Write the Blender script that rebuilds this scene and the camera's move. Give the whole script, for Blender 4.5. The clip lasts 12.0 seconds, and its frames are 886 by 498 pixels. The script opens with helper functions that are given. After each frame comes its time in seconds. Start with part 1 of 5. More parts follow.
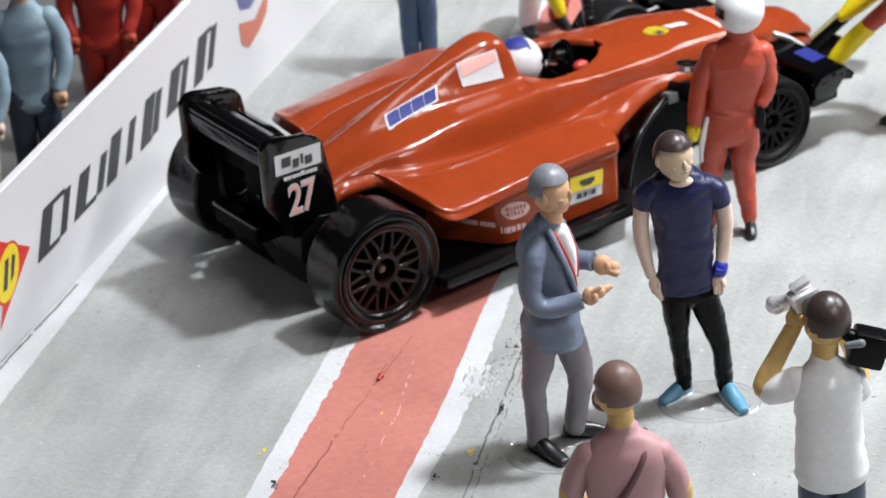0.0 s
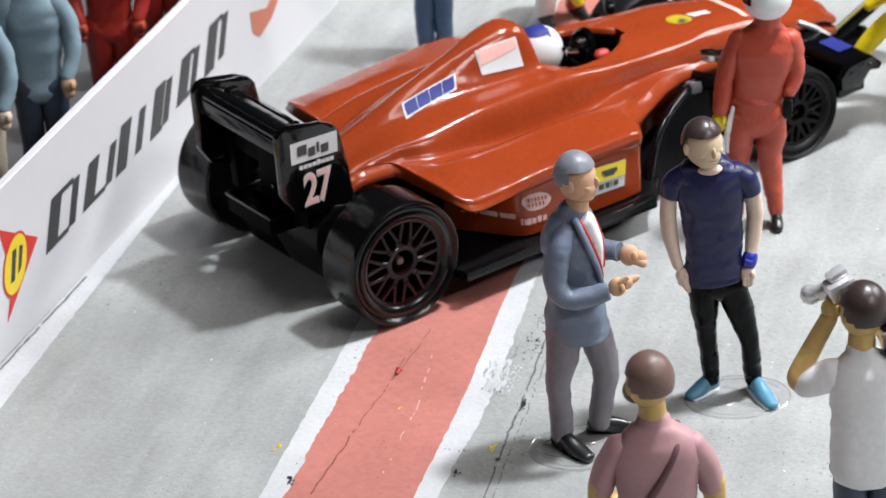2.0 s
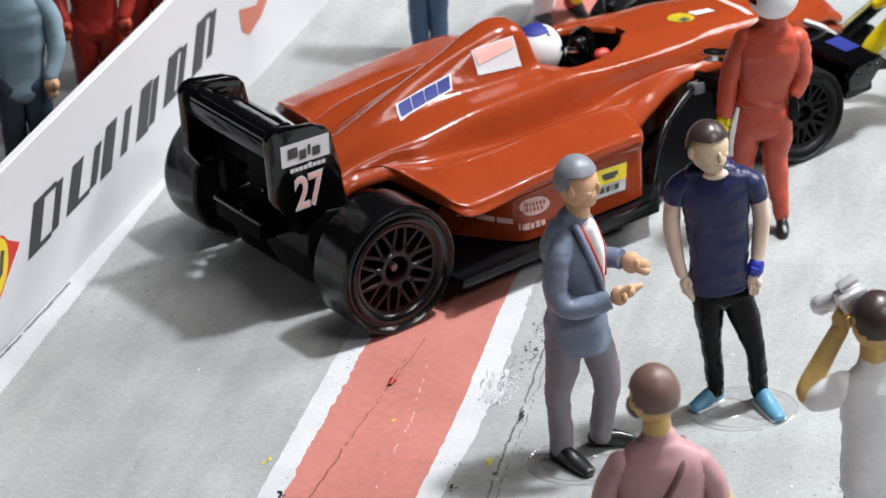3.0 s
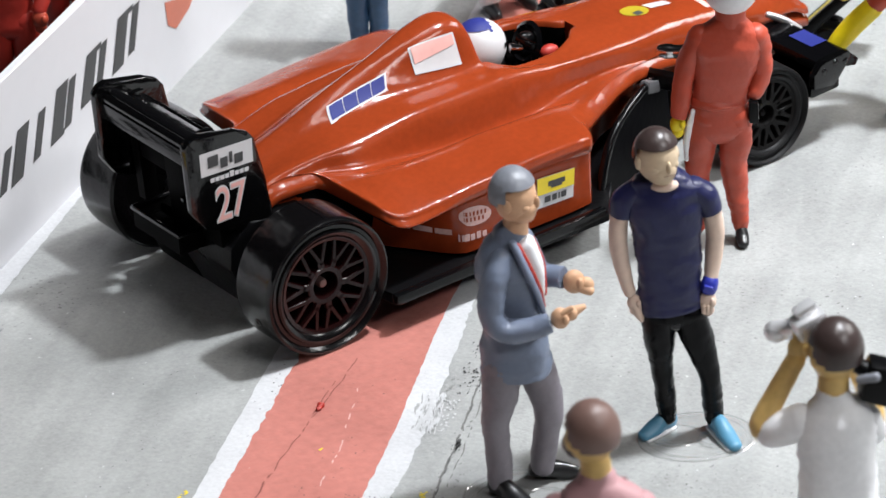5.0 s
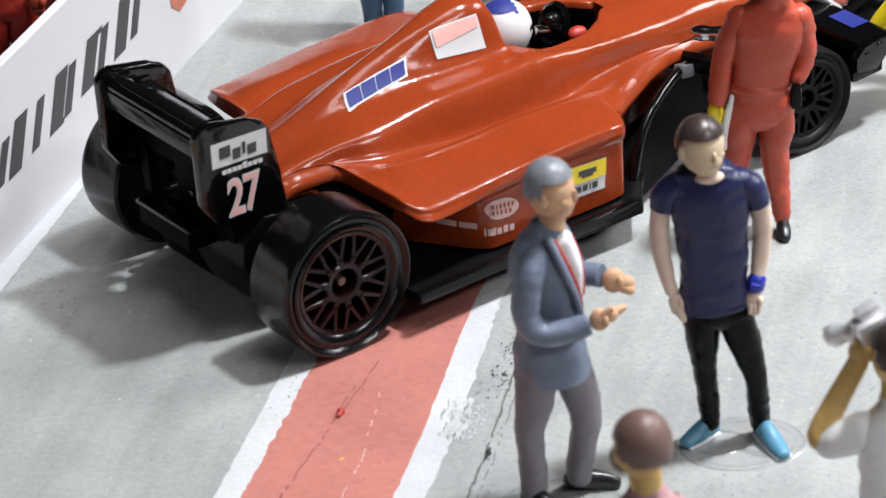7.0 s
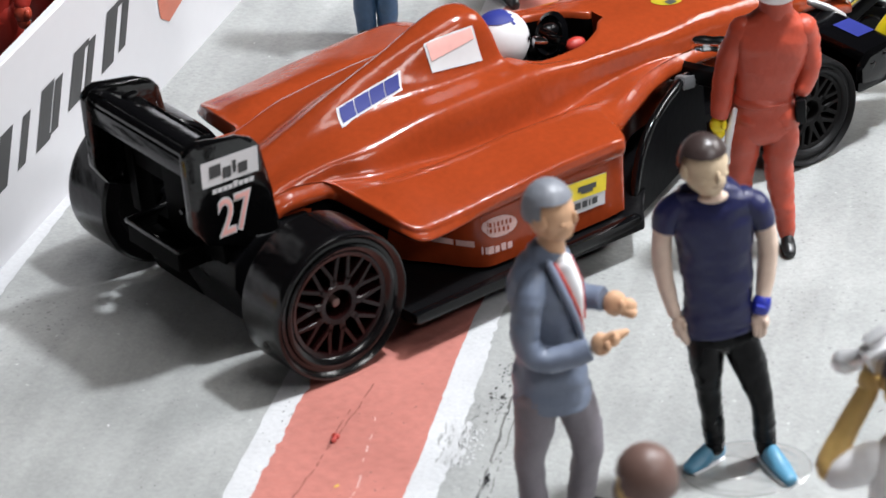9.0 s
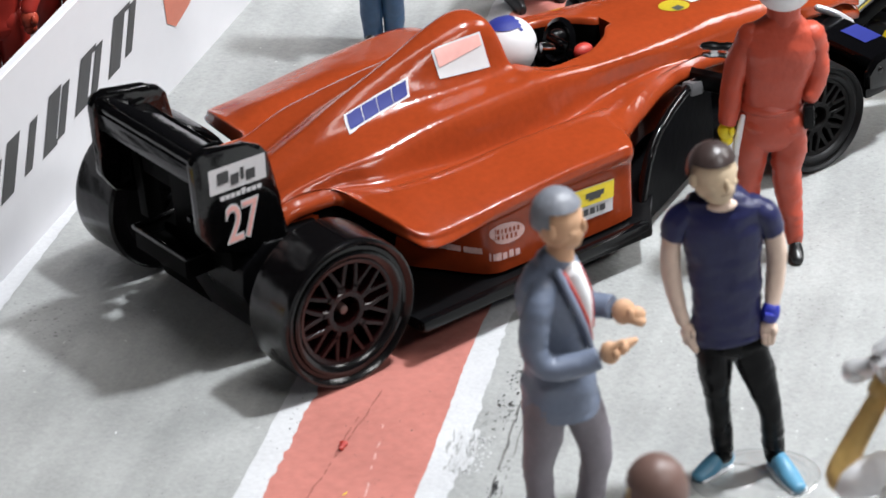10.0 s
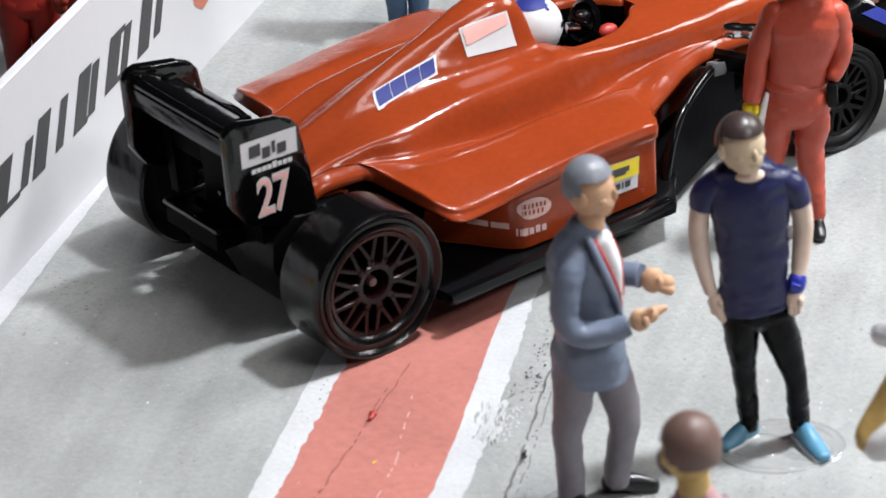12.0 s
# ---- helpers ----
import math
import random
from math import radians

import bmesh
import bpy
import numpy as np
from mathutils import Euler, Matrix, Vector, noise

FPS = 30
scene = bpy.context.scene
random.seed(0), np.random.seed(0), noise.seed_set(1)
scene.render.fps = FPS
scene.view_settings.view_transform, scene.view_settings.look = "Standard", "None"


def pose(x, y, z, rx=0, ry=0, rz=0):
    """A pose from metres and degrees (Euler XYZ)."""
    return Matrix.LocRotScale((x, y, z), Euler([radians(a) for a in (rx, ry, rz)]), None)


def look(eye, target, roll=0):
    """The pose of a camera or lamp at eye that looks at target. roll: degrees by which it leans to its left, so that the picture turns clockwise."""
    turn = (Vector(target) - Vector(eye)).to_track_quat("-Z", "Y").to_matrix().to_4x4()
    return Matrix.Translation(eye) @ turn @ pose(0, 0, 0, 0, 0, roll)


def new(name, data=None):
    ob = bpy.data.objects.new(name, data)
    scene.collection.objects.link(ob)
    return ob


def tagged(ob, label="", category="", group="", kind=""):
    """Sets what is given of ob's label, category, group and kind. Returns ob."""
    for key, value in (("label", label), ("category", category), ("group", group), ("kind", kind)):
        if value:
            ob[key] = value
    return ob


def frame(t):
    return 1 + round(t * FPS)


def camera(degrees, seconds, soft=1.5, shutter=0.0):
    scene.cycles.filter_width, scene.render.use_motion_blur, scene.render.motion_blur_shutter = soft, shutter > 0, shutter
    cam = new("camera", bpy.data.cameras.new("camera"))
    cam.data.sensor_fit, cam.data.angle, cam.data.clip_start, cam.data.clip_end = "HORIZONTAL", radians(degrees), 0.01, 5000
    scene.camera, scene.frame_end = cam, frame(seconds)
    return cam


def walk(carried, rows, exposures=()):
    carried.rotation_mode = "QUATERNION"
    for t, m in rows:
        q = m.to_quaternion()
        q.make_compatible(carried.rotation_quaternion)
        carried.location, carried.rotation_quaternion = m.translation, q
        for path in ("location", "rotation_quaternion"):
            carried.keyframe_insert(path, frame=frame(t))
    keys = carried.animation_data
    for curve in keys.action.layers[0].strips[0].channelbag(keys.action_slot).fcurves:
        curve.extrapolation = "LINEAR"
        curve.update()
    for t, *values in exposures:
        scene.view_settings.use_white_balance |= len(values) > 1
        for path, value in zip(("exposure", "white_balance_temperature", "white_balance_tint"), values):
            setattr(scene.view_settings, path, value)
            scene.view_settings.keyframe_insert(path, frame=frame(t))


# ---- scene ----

# A display model at its true size: the race car is about 77 mm long, the figures about 29 mm tall.
# Plans below are in millimetres: x along the car, y to its left, z up from the display floor.
MM = 0.001
cam = camera(12.0, 12.0, soft=1.5)
cam.data.dof.use_dof = True
cam.data.dof.focus_distance = 0.368
cam.data.dof.aperture_fstop = 112.0
walk(cam, [
    (0.0, pose(-0.21389, -0.31061, 0.20257, 61.735, 3.329, -38.692)),
    (0.5, pose(-0.21234, -0.30979, 0.20272, 61.705, 3.311, -38.637)),
    (1.0, pose(-0.21434, -0.30870, 0.19969, 61.932, 3.233, -38.728)),
    (1.5, pose(-0.21453, -0.30624, 0.19722, 62.035, 3.140, -38.816)),
    (2.0, pose(-0.21185, -0.30167, 0.19515, 62.011, 3.099, -38.845)),
    (2.5, pose(-0.20926, -0.29679, 0.19347, 61.948, 3.037, -38.933)),
    (3.0, pose(-0.20519, -0.29183, 0.19031, 61.905, 2.953, -38.960)),
    (5.0, pose(-0.18468, -0.27475, 0.18135, 61.350, 3.088, -39.057)),
    (5.5, pose(-0.18208, -0.27201, 0.17912, 61.291, 3.126, -39.082)),
    (6.0, pose(-0.18185, -0.26738, 0.17672, 61.255, 3.075, -39.274)),
    (6.5, pose(-0.17977, -0.26258, 0.17345, 61.243, 3.073, -39.371)),
    (7.0, pose(-0.17633, -0.25690, 0.17279, 61.024, 3.091, -39.479)),
    (7.5, pose(-0.17270, -0.25247, 0.17228, 60.881, 3.118, -39.547)),
    (9.5, pose(-0.17064, -0.24938, 0.17139, 60.692, 3.355, -39.703)),
    (10.0, pose(-0.17067, -0.24878, 0.17218, 60.650, 3.313, -39.690)),
    (10.5, pose(-0.17205, -0.25049, 0.17116, 60.798, 3.309, -39.680)),
    (11.0, pose(-0.17392, -0.25151, 0.17168, 60.875, 3.246, -39.655)),
    (11.5, pose(-0.17523, -0.25130, 0.17214, 60.928, 3.158, -39.690)),
    (12.0, pose(-0.17682, -0.25113, 0.17021, 61.090, 3.059, -39.718)),
], exposures=[(0.0, 0.0), (12.0, 0.0)])

# ---- world and lamps ----
world = bpy.data.worlds.new("room_air")
world.use_nodes = True
world.node_tree.nodes["Background"].inputs[0].default_value = (0.9, 0.95, 1.0, 1)
world.node_tree.nodes["Background"].inputs[1].default_value = 0.008
scene.world = world


def lamp(name, place, target, power, sx, sy, colour=(1, 1, 1)):
    data = bpy.data.lights.new(name, "AREA")
    data.shape, data.size, data.size_y, data.energy, data.color = "RECTANGLE", sx, sy, power, colour
    ob = new(name, data)
    ob.matrix_world = look(place, target)
    return ob


KEY = (0.165, -0.105, 0.42)
data = bpy.data.lights.new("display_spotlight", "SPOT")
data.energy, data.shadow_soft_size, data.spot_size, data.spot_blend = 13.2, 0.018, radians(62), 1.0
data.color = (0.94, 0.98, 1.03)
new("display_spotlight", data).matrix_world = look(KEY, (0.122, -0.085, 0))
# Unseen fill lamps, added to brighten the right and camera sides.
lamp("wall_lamp_row", (1.15, -0.30, 0.85), (0.0, -0.03, 0), 14.0, 0.65, 0.28, (0.985, 0.985, 0.99))
lamp("wall_lamp_row", (0.20, -1.10, 0.95), (0.0, -0.03, 0), 6.0, 0.45, 0.18, (0.985, 0.985, 0.99))
# Unseen overhead fill, added to lift the shadowed tones.
lamp("ceiling_lamp_row", (0.15, -0.30, 1.80), (0.05, -0.05, 0), 10.0, 1.2, 0.20, (1.0, 0.98, 0.96))

# ---- materials ----


def surface(name, colour, rough=0.5, metal=0.0, vary=0.08, size=600.0, bump=0.0, bump_size=2500.0, coat=0.0, rough_vary=0.1, spec=0.5):
    """A painted or moulded surface: base colour with two scales of uneven tone, uneven gloss and fine relief."""
    m = bpy.data.materials.new(name)
    m.use_nodes = True
    nodes, links = m.node_tree.nodes, m.node_tree.links
    shader = nodes["Principled BSDF"]
    shader.inputs["Metallic"].default_value = metal
    shader.inputs["Specular IOR Level"].default_value = spec
    shader.inputs["Coat Weight"].default_value = coat
    shader.inputs["Coat Roughness"].default_value = 0.06
    where = nodes.new("ShaderNodeTexCoord")
    big, small = nodes.new("ShaderNodeTexNoise"), nodes.new("ShaderNodeTexNoise")
    big.inputs["Scale"].default_value, small.inputs["Scale"].default_value = size * 0.25, size * 3
    big.inputs["Detail"].default_value = small.inputs["Detail"].default_value = 4
    for n in (big, small):
        links.new(where.outputs["Object"], n.inputs["Vector"])
    both = nodes.new("ShaderNodeMath")
    both.operation = "ADD"
    links.new(big.outputs["Fac"], both.inputs[0])
    links.new(small.outputs["Fac"], both.inputs[1])
    span = nodes.new("ShaderNodeMapRange")
    span.inputs["From Min"].default_value, span.inputs["From Max"].default_value = 0.6, 1.4
    span.inputs["To Min"].default_value, span.inputs["To Max"].default_value = 1 - vary, 1 + vary
    links.new(both.outputs[0], span.inputs["Value"])
    tone = nodes.new("ShaderNodeVectorMath")
    tone.operation = "SCALE"
    tone.inputs[0].default_value = colour
    links.new(span.outputs["Result"], tone.inputs["Scale"])
    links.new(tone.outputs[0], shader.inputs["Base Color"])
    gloss = nodes.new("ShaderNodeMapRange")
    gloss.inputs["To Min"].default_value, gloss.inputs["To Max"].default_value = max(0.03, rough - rough_vary), min(1, rough + rough_vary)
    links.new(big.outputs["Fac"], gloss.inputs["Value"])
    links.new(gloss.outputs["Result"], shader.inputs["Roughness"])
    if bump:
        relief, lift = nodes.new("ShaderNodeTexNoise"), nodes.new("ShaderNodeBump")
        relief.inputs["Scale"].default_value, relief.inputs["Detail"].default_value = bump_size, 3
        lift.inputs["Strength"].default_value, lift.inputs["Distance"].default_value = bump, 0.0003
        links.new(where.outputs["Object"], relief.inputs["Vector"])
        links.new(relief.outputs["Fac"], lift.inputs["Height"])
        links.new(lift.outputs["Normal"], shader.inputs["Normal"])
    return m


RED_PAINT = surface("red_enamel", (0.262, 0.039, 0.0105), 0.17, vary=0.12, bump=0.22, bump_size=620, rough_vary=0.08, spec=0.34)
BLACK_GLOSS = surface("black_gloss_plastic", (0.0025, 0.0025, 0.003), 0.14, spec=0.30, bump=0.08, bump_size=700)
BLACK_WING = surface("black_wing_plastic", (0.002, 0.002, 0.0022), 0.12, spec=0.55, bump=0.26, bump_size=600)
BLACK_FLAP = surface("black_flap_plastic", (0.003, 0.003, 0.0035), 0.15, spec=0.8, bump=0.26, bump_size=550)
BLACK_SATIN = surface("black_satin_plastic", (0.003, 0.003, 0.0035), 0.30, spec=0.15, bump=0.10, bump_size=1500)
BLACK_VANE = surface("black_vane_plastic", (0.0015, 0.0015, 0.002), 0.4, spec=0.02, bump=0.1, bump_size=900)
BLACK_VOID = surface("black_interior_and_shade", (0.0012, 0.0012, 0.0012), 0.6, spec=0.04)
TYRE = surface("black_tyre_plastic", (0.003, 0.0027, 0.003), 0.19, spec=0.38, bump=0.14, bump_size=900)
RIM = surface("brown_black_rim_plastic", (0.010, 0.0026, 0.0026), 0.2, spec=0.25, bump=0.12, bump_size=900)
AXLE = surface("worn_axle_metal", (0.16, 0.10, 0.09), 0.35, metal=0.6, vary=0.3, size=3000)
RIM_GREY = surface("dull_grey_plastic", (0.10, 0.10, 0.105), 0.4)
RIM_DARK = surface("matt_black_rim_plastic", (0.005, 0.0045, 0.0045), 0.5, spec=0.12, bump=0.1)
TYRE_DARK = surface("matt_black_tyre_plastic", (0.006, 0.006, 0.0065), 0.5, spec=0.2, bump=0.1, bump_size=900)
CHROME = surface("chrome", (0.75, 0.75, 0.77), 0.16, metal=1.0, vary=0.03)
SILVER = surface("silver_paint", (0.80, 0.80, 0.82), 0.28, metal=0.55, vary=0.05)
WHITE_CARD = surface("white_printed_card", (0.66, 0.655, 0.68), 0.45, vary=0.02, size=200)
WHITE_LINE = surface("white_road_paint", (0.53, 0.535, 0.55), 0.55, vary=0.10, size=900, bump=0.3, bump_size=1800)
WHITE_THIN = surface("thin_white_road_paint", (0.50, 0.505, 0.515), 0.55, vary=0.12, size=900)
RED_LINE = surface("red_road_paint", (0.45, 0.165, 0.135), 0.52, vary=0.16, size=400, bump=0.4, bump_size=750)
INK = surface("dark_grey_ink", (0.05, 0.05, 0.052), 0.5)
GROOVE = surface("dirty_groove_and_shade_paint", (0.13, 0.13, 0.125), 0.7, vary=0.25, size=1500)
SCORE = surface("dark_red_score_paint", (0.20, 0.06, 0.05), 0.6, vary=0.25, size=1500)
INK_RED = surface("red_ink", (0.62, 0.04, 0.03), 0.45)
INK_RED_FADED = surface("faded_red_ink", (0.55, 0.17, 0.11), 0.5)
INK_BLUE_FADED = surface("faded_blue_ink", (0.13, 0.13, 0.32), 0.5)
INK_PINK = surface("pale_red_ink", (0.78, 0.42, 0.38), 0.45)
INK_YELLOW = surface("yellow_ink", (0.78, 0.60, 0.03), 0.45)
INK_GOLD = surface("dull_gold_ink", (0.42, 0.32, 0.015), 0.45, vary=0.2, size=1500)
INK_BLUE = surface("blue_ink", (0.020, 0.028, 0.19), 0.55, spec=0.3)
DECAL_WHITE = surface("white_decal", (0.60, 0.59, 0.60), 0.4, vary=0.04)
SKIN = surface("painted_skin", (0.60, 0.36, 0.22), 0.5, spec=0.3, bump=0.4, bump_size=600, vary=0.1)
SKIN_PALE = surface("painted_pale_skin", (0.72, 0.55, 0.45), 0.5, spec=0.3, bump=0.4, bump_size=600, vary=0.08)
SKIN_FACE = surface("painted_beige_skin", (0.60, 0.465, 0.32), 0.5, spec=0.3, bump=0.4, bump_size=600, vary=0.1)
SKIN_TAN = surface("painted_tan_skin", (0.60, 0.40, 0.14), 0.5, vary=0.15)
HAIR_GREY = surface("grey_hair_paint", (0.20, 0.21, 0.24), 0.40, bump=0.5, bump_size=600)
HAIR_BROWN = surface("dark_brown_hair_paint", (0.042, 0.028, 0.026), 0.33, bump=0.35, bump_size=500)
HAIR_MID = surface("brown_hair_paint", (0.16, 0.095, 0.08), 0.42, bump=0.35, bump_size=420)
SUIT = surface("blue_grey_suit_paint", (0.15, 0.18, 0.25), 0.42, bump=0.9, bump_size=380, vary=0.1)
TROUSER = surface("grey_trouser_paint", (0.20, 0.18, 0.205), 0.55, bump=0.4, bump_size=500, vary=0.1)
NAVY = surface("navy_shirt_paint", (0.017, 0.019, 0.070), 0.32, spec=0.4, bump=0.9, bump_size=380, vary=0.12)
JEANS_BLACK = surface("black_jeans_paint", (0.0035, 0.0035, 0.0042), 0.28, spec=0.14, bump=0.6, bump_size=420)
SHOE_BLACK = surface("black_shoe_paint", (0.012, 0.012, 0.013), 0.3)
SHOE_BLUE = surface("light_blue_shoe_paint", (0.085, 0.25, 0.38), 0.4)
SHIRT_WHITE = surface("white_shirt_paint", (0.80, 0.80, 0.82), 0.5, bump=0.3, bump_size=400)
OVERALL = surface("red_overall_paint", (0.45, 0.064, 0.033), 0.42, bump=0.9, bump_size=400, vary=0.08)
OVERALL_DARK = surface("deep_red_overall_paint", (0.40, 0.03, 0.02), 0.45, bump=0.35, bump_size=500, vary=0.08)
PINK = surface("dusty_pink_shirt_paint", (0.46, 0.255, 0.27), 0.5, bump=0.3, bump_size=400)
STRAP = surface("dark_strap_paint", (0.14, 0.06, 0.07), 0.5)
DENIM = surface("dark_denim_paint", (0.04, 0.055, 0.09), 0.5, bump=0.3, bump_size=500)
DENIM_BLUE = surface("blue_denim_paint", (0.035, 0.085, 0.17), 0.4, bump=0.9, bump_size=450, vary=0.2)
SHIRT_BLUE = surface("pale_blue_shirt_paint", (0.25, 0.35, 0.42), 0.5, bump=0.3, bump_size=400)
BEIGE = surface("beige_trouser_paint", (0.48, 0.42, 0.33), 0.5, bump=0.3, bump_size=400)
YELLOW = surface("yellow_glove_paint", (0.80, 0.62, 0.01), 0.4)
WATCH = surface("blue_wristband_paint", (0.02, 0.03, 0.30), 0.35)
LIPS = surface("mouth_shade_paint", (0.36, 0.24, 0.17), 0.5)
WALL_PAINT = surface("plain_wall_paint", (0.07, 0.07, 0.072), 0.8, size=3)
GLASS = bpy.data.materials.new("clear_plastic")
GLASS.use_nodes = True
nodes, links = GLASS.node_tree.nodes, GLASS.node_tree.links
nodes.remove(nodes["Principled BSDF"])
clear, shine, blend = nodes.new("ShaderNodeBsdfTransparent"), nodes.new("ShaderNodeBsdfGlossy"), nodes.new("ShaderNodeMixShader")
clear.inputs["Color"].default_value = (0.99, 0.99, 0.99, 1)
shine.inputs["Roughness"].default_value, blend.inputs[0].default_value = 0.22, 0.10
links.new(clear.outputs[0], blend.inputs[1])
links.new(shine.outputs[0], blend.inputs[2])
links.new(blend.outputs[0], nodes["Material Output"].inputs["Surface"])
EDGE = GLASS.copy()
EDGE.name = "clear_plastic_edge"
for node in EDGE.node_tree.nodes:
    if node.type == "MIX_SHADER":
        node.inputs[0].default_value = 0.30
DECAL_WORN = surface("worn_white_print", (0.62, 0.40, 0.37), 0.5, vary=0.25, size=1500)


def ground_material():
    """Pale grey painted floor with tonal patches, fine grain, dark pits and faint scuffs."""
    m = surface("grey_floor_paint", (0.335, 0.342, 0.336), 0.5, vary=0.10, size=350, bump=0.34, bump_size=1700)
    nodes, links = m.node_tree.nodes, m.node_tree.links
    shader = nodes["Principled BSDF"]
    tone = shader.inputs["Base Color"].links[0].from_socket
    where = nodes.new("ShaderNodeTexCoord")

    def spots(scale, low, high, mask_scale, mask_low, mask_high):
        cell, patch = nodes.new("ShaderNodeTexVoronoi"), nodes.new("ShaderNodeTexNoise")
        cell.inputs["Scale"].default_value, patch.inputs["Scale"].default_value = scale, mask_scale
        wobble, shift, place = nodes.new("ShaderNodeTexNoise"), nodes.new("ShaderNodeVectorMath"), nodes.new("ShaderNodeVectorMath")
        wobble.inputs["Scale"].default_value = scale * 2.2
        shift.operation, shift.inputs["Scale"].default_value = "SCALE", 0.55 / scale
        links.new(where.outputs["Object"], wobble.inputs["Vector"])
        links.new(wobble.outputs["Color"], shift.inputs[0])
        links.new(where.outputs["Object"], place.inputs[0])
        links.new(shift.outputs[0], place.inputs[1])
        links.new(place.outputs[0], cell.inputs["Vector"])
        links.new(where.outputs["Object"], patch.inputs["Vector"])
        dot, area, product = nodes.new("ShaderNodeMapRange"), nodes.new("ShaderNodeMapRange"), nodes.new("ShaderNodeMath")
        dot.inputs["From Min"].default_value, dot.inputs["From Max"].default_value = high, low
        area.inputs["From Min"].default_value, area.inputs["From Max"].default_value = mask_low, mask_high
        product.operation = "MULTIPLY"
        links.new(cell.outputs["Distance"], dot.inputs["Value"])
        links.new(patch.outputs["Fac"], area.inputs["Value"])
        links.new(dot.outputs[0], product.inputs[0])
        links.new(area.outputs[0], product.inputs[1])
        return product.outputs[0]

    broad = nodes.new("ShaderNodeTexNoise")
    broad.inputs["Scale"].default_value, broad.inputs["Detail"].default_value, broad.inputs["Roughness"].default_value = 45, 6, 0.65
    level, shade = nodes.new("ShaderNodeMapRange"), nodes.new("ShaderNodeVectorMath")
    level.inputs["From Min"].default_value, level.inputs["From Max"].default_value = 0.3, 0.7
    level.inputs["To Min"].default_value, level.inputs["To Max"].default_value = 0.86, 1.12
    shade.operation = "SCALE"
    grain, fine, grainy = nodes.new("ShaderNodeTexNoise"), nodes.new("ShaderNodeMapRange"), nodes.new("ShaderNodeVectorMath")
    grain.inputs["Scale"].default_value, grain.inputs["Detail"].default_value, grain.inputs["Roughness"].default_value = 2600, 3, 0.7
    fine.inputs["From Min"].default_value, fine.inputs["From Max"].default_value = 0.3, 0.7
    fine.inputs["To Min"].default_value, fine.inputs["To Max"].default_value = 0.90, 1.08
    grainy.operation = "SCALE"
    links.new(where.outputs["Object"], grain.inputs["Vector"])
    links.new(grain.outputs["Fac"], fine.inputs["Value"])
    links.new(tone, grainy.inputs[0])
    links.new(fine.outputs[0], grainy.inputs["Scale"])
    tone = grainy.outputs[0]
    # Faint brush smears that run along the painted band.
    turned, smear, faint, smeared = nodes.new("ShaderNodeMapping"), nodes.new("ShaderNodeTexNoise"), nodes.new("ShaderNodeMapRange"), nodes.new("ShaderNodeVectorMath")
    turned.vector_type = "TEXTURE"
    turned.inputs["Rotation"].default_value = (0, 0, radians(36.3))
    turned.inputs["Scale"].default_value = (7, 1, 1)
    smear.inputs["Scale"].default_value, smear.inputs["Detail"].default_value, smear.inputs["Distortion"].default_value = 420, 5, 0.6
    faint.inputs["From Min"].default_value, faint.inputs["From Max"].default_value = 0.3, 0.7
    faint.inputs["To Min"].default_value, faint.inputs["To Max"].default_value = 0.90, 1.09
    smeared.operation = "SCALE"
    links.new(where.outputs["Object"], turned.inputs["Vector"])
    links.new(turned.outputs[0], smear.inputs["Vector"])
    links.new(smear.outputs["Fac"], faint.inputs["Value"])
    links.new(tone, smeared.inputs[0])
    links.new(faint.outputs[0], smeared.inputs["Scale"])
    tone = smeared.outputs[0]
    links.new(where.outputs["Object"], broad.inputs["Vector"])
    links.new(broad.outputs["Fac"], level.inputs["Value"])
    links.new(tone, shade.inputs[0])
    links.new(level.outputs[0], shade.inputs["Scale"])
    tone = shade.outputs[0]
    for fac, colour in ((spots(900, 0.08, 0.17, 60, 0.53, 0.70), (0.15, 0.15, 0.145, 1)), (spots(350, 0.05, 0.11, 45, 0.56, 0.70), (0.10, 0.10, 0.10, 1)),
                        (spots(1500, 0.10, 0.22, 70, 0.50, 0.68), (0.19, 0.19, 0.185, 1)), (spots(500, 0.03, 0.08, 120, 0.45, 0.6), (0.7, 0.7, 0.7, 1))):
        mix = nodes.new("ShaderNodeMix")
        mix.data_type = "RGBA"
        links.new(fac, mix.inputs["Factor"])
        links.new(tone, mix.inputs["A"])
        mix.inputs["B"].default_value = colour
        tone = mix.outputs["Result"]
    links.new(tone, shader.inputs["Base Color"])
    return m


FLOOR_PAINT = ground_material()

# ---- building helpers ----


def part(name, bm, material, parent=None, label="", smooth=40):
    """Links a bmesh, planned in millimetres, as one mesh object under a thing or a part."""
    bmesh.ops.scale(bm, vec=(MM, MM, MM), verts=bm.verts)
    bmesh.ops.recalc_face_normals(bm, faces=bm.faces)
    data = bpy.data.meshes.new(name)
    bm.to_mesh(data)
    bm.free()
    for m in material if isinstance(material, (list, tuple)) else [material]:
        data.materials.append(m)
    if smooth:
        data.shade_smooth()
        data.set_sharp_from_angle(angle=radians(smooth))
    ob = new(name, data)
    if parent:
        ob.parent = parent
    if label:
        tagged(ob, label)
    return ob


def thing(name, place, turn, label, category, group=""):
    """An Empty at the base of a thing."""
    ob = new(name)
    ob.empty_display_size = 0.002
    ob.matrix_world = pose(place[0] * MM, place[1] * MM, place[2] * MM, 0, 0, turn)
    return tagged(ob, label, category, group)


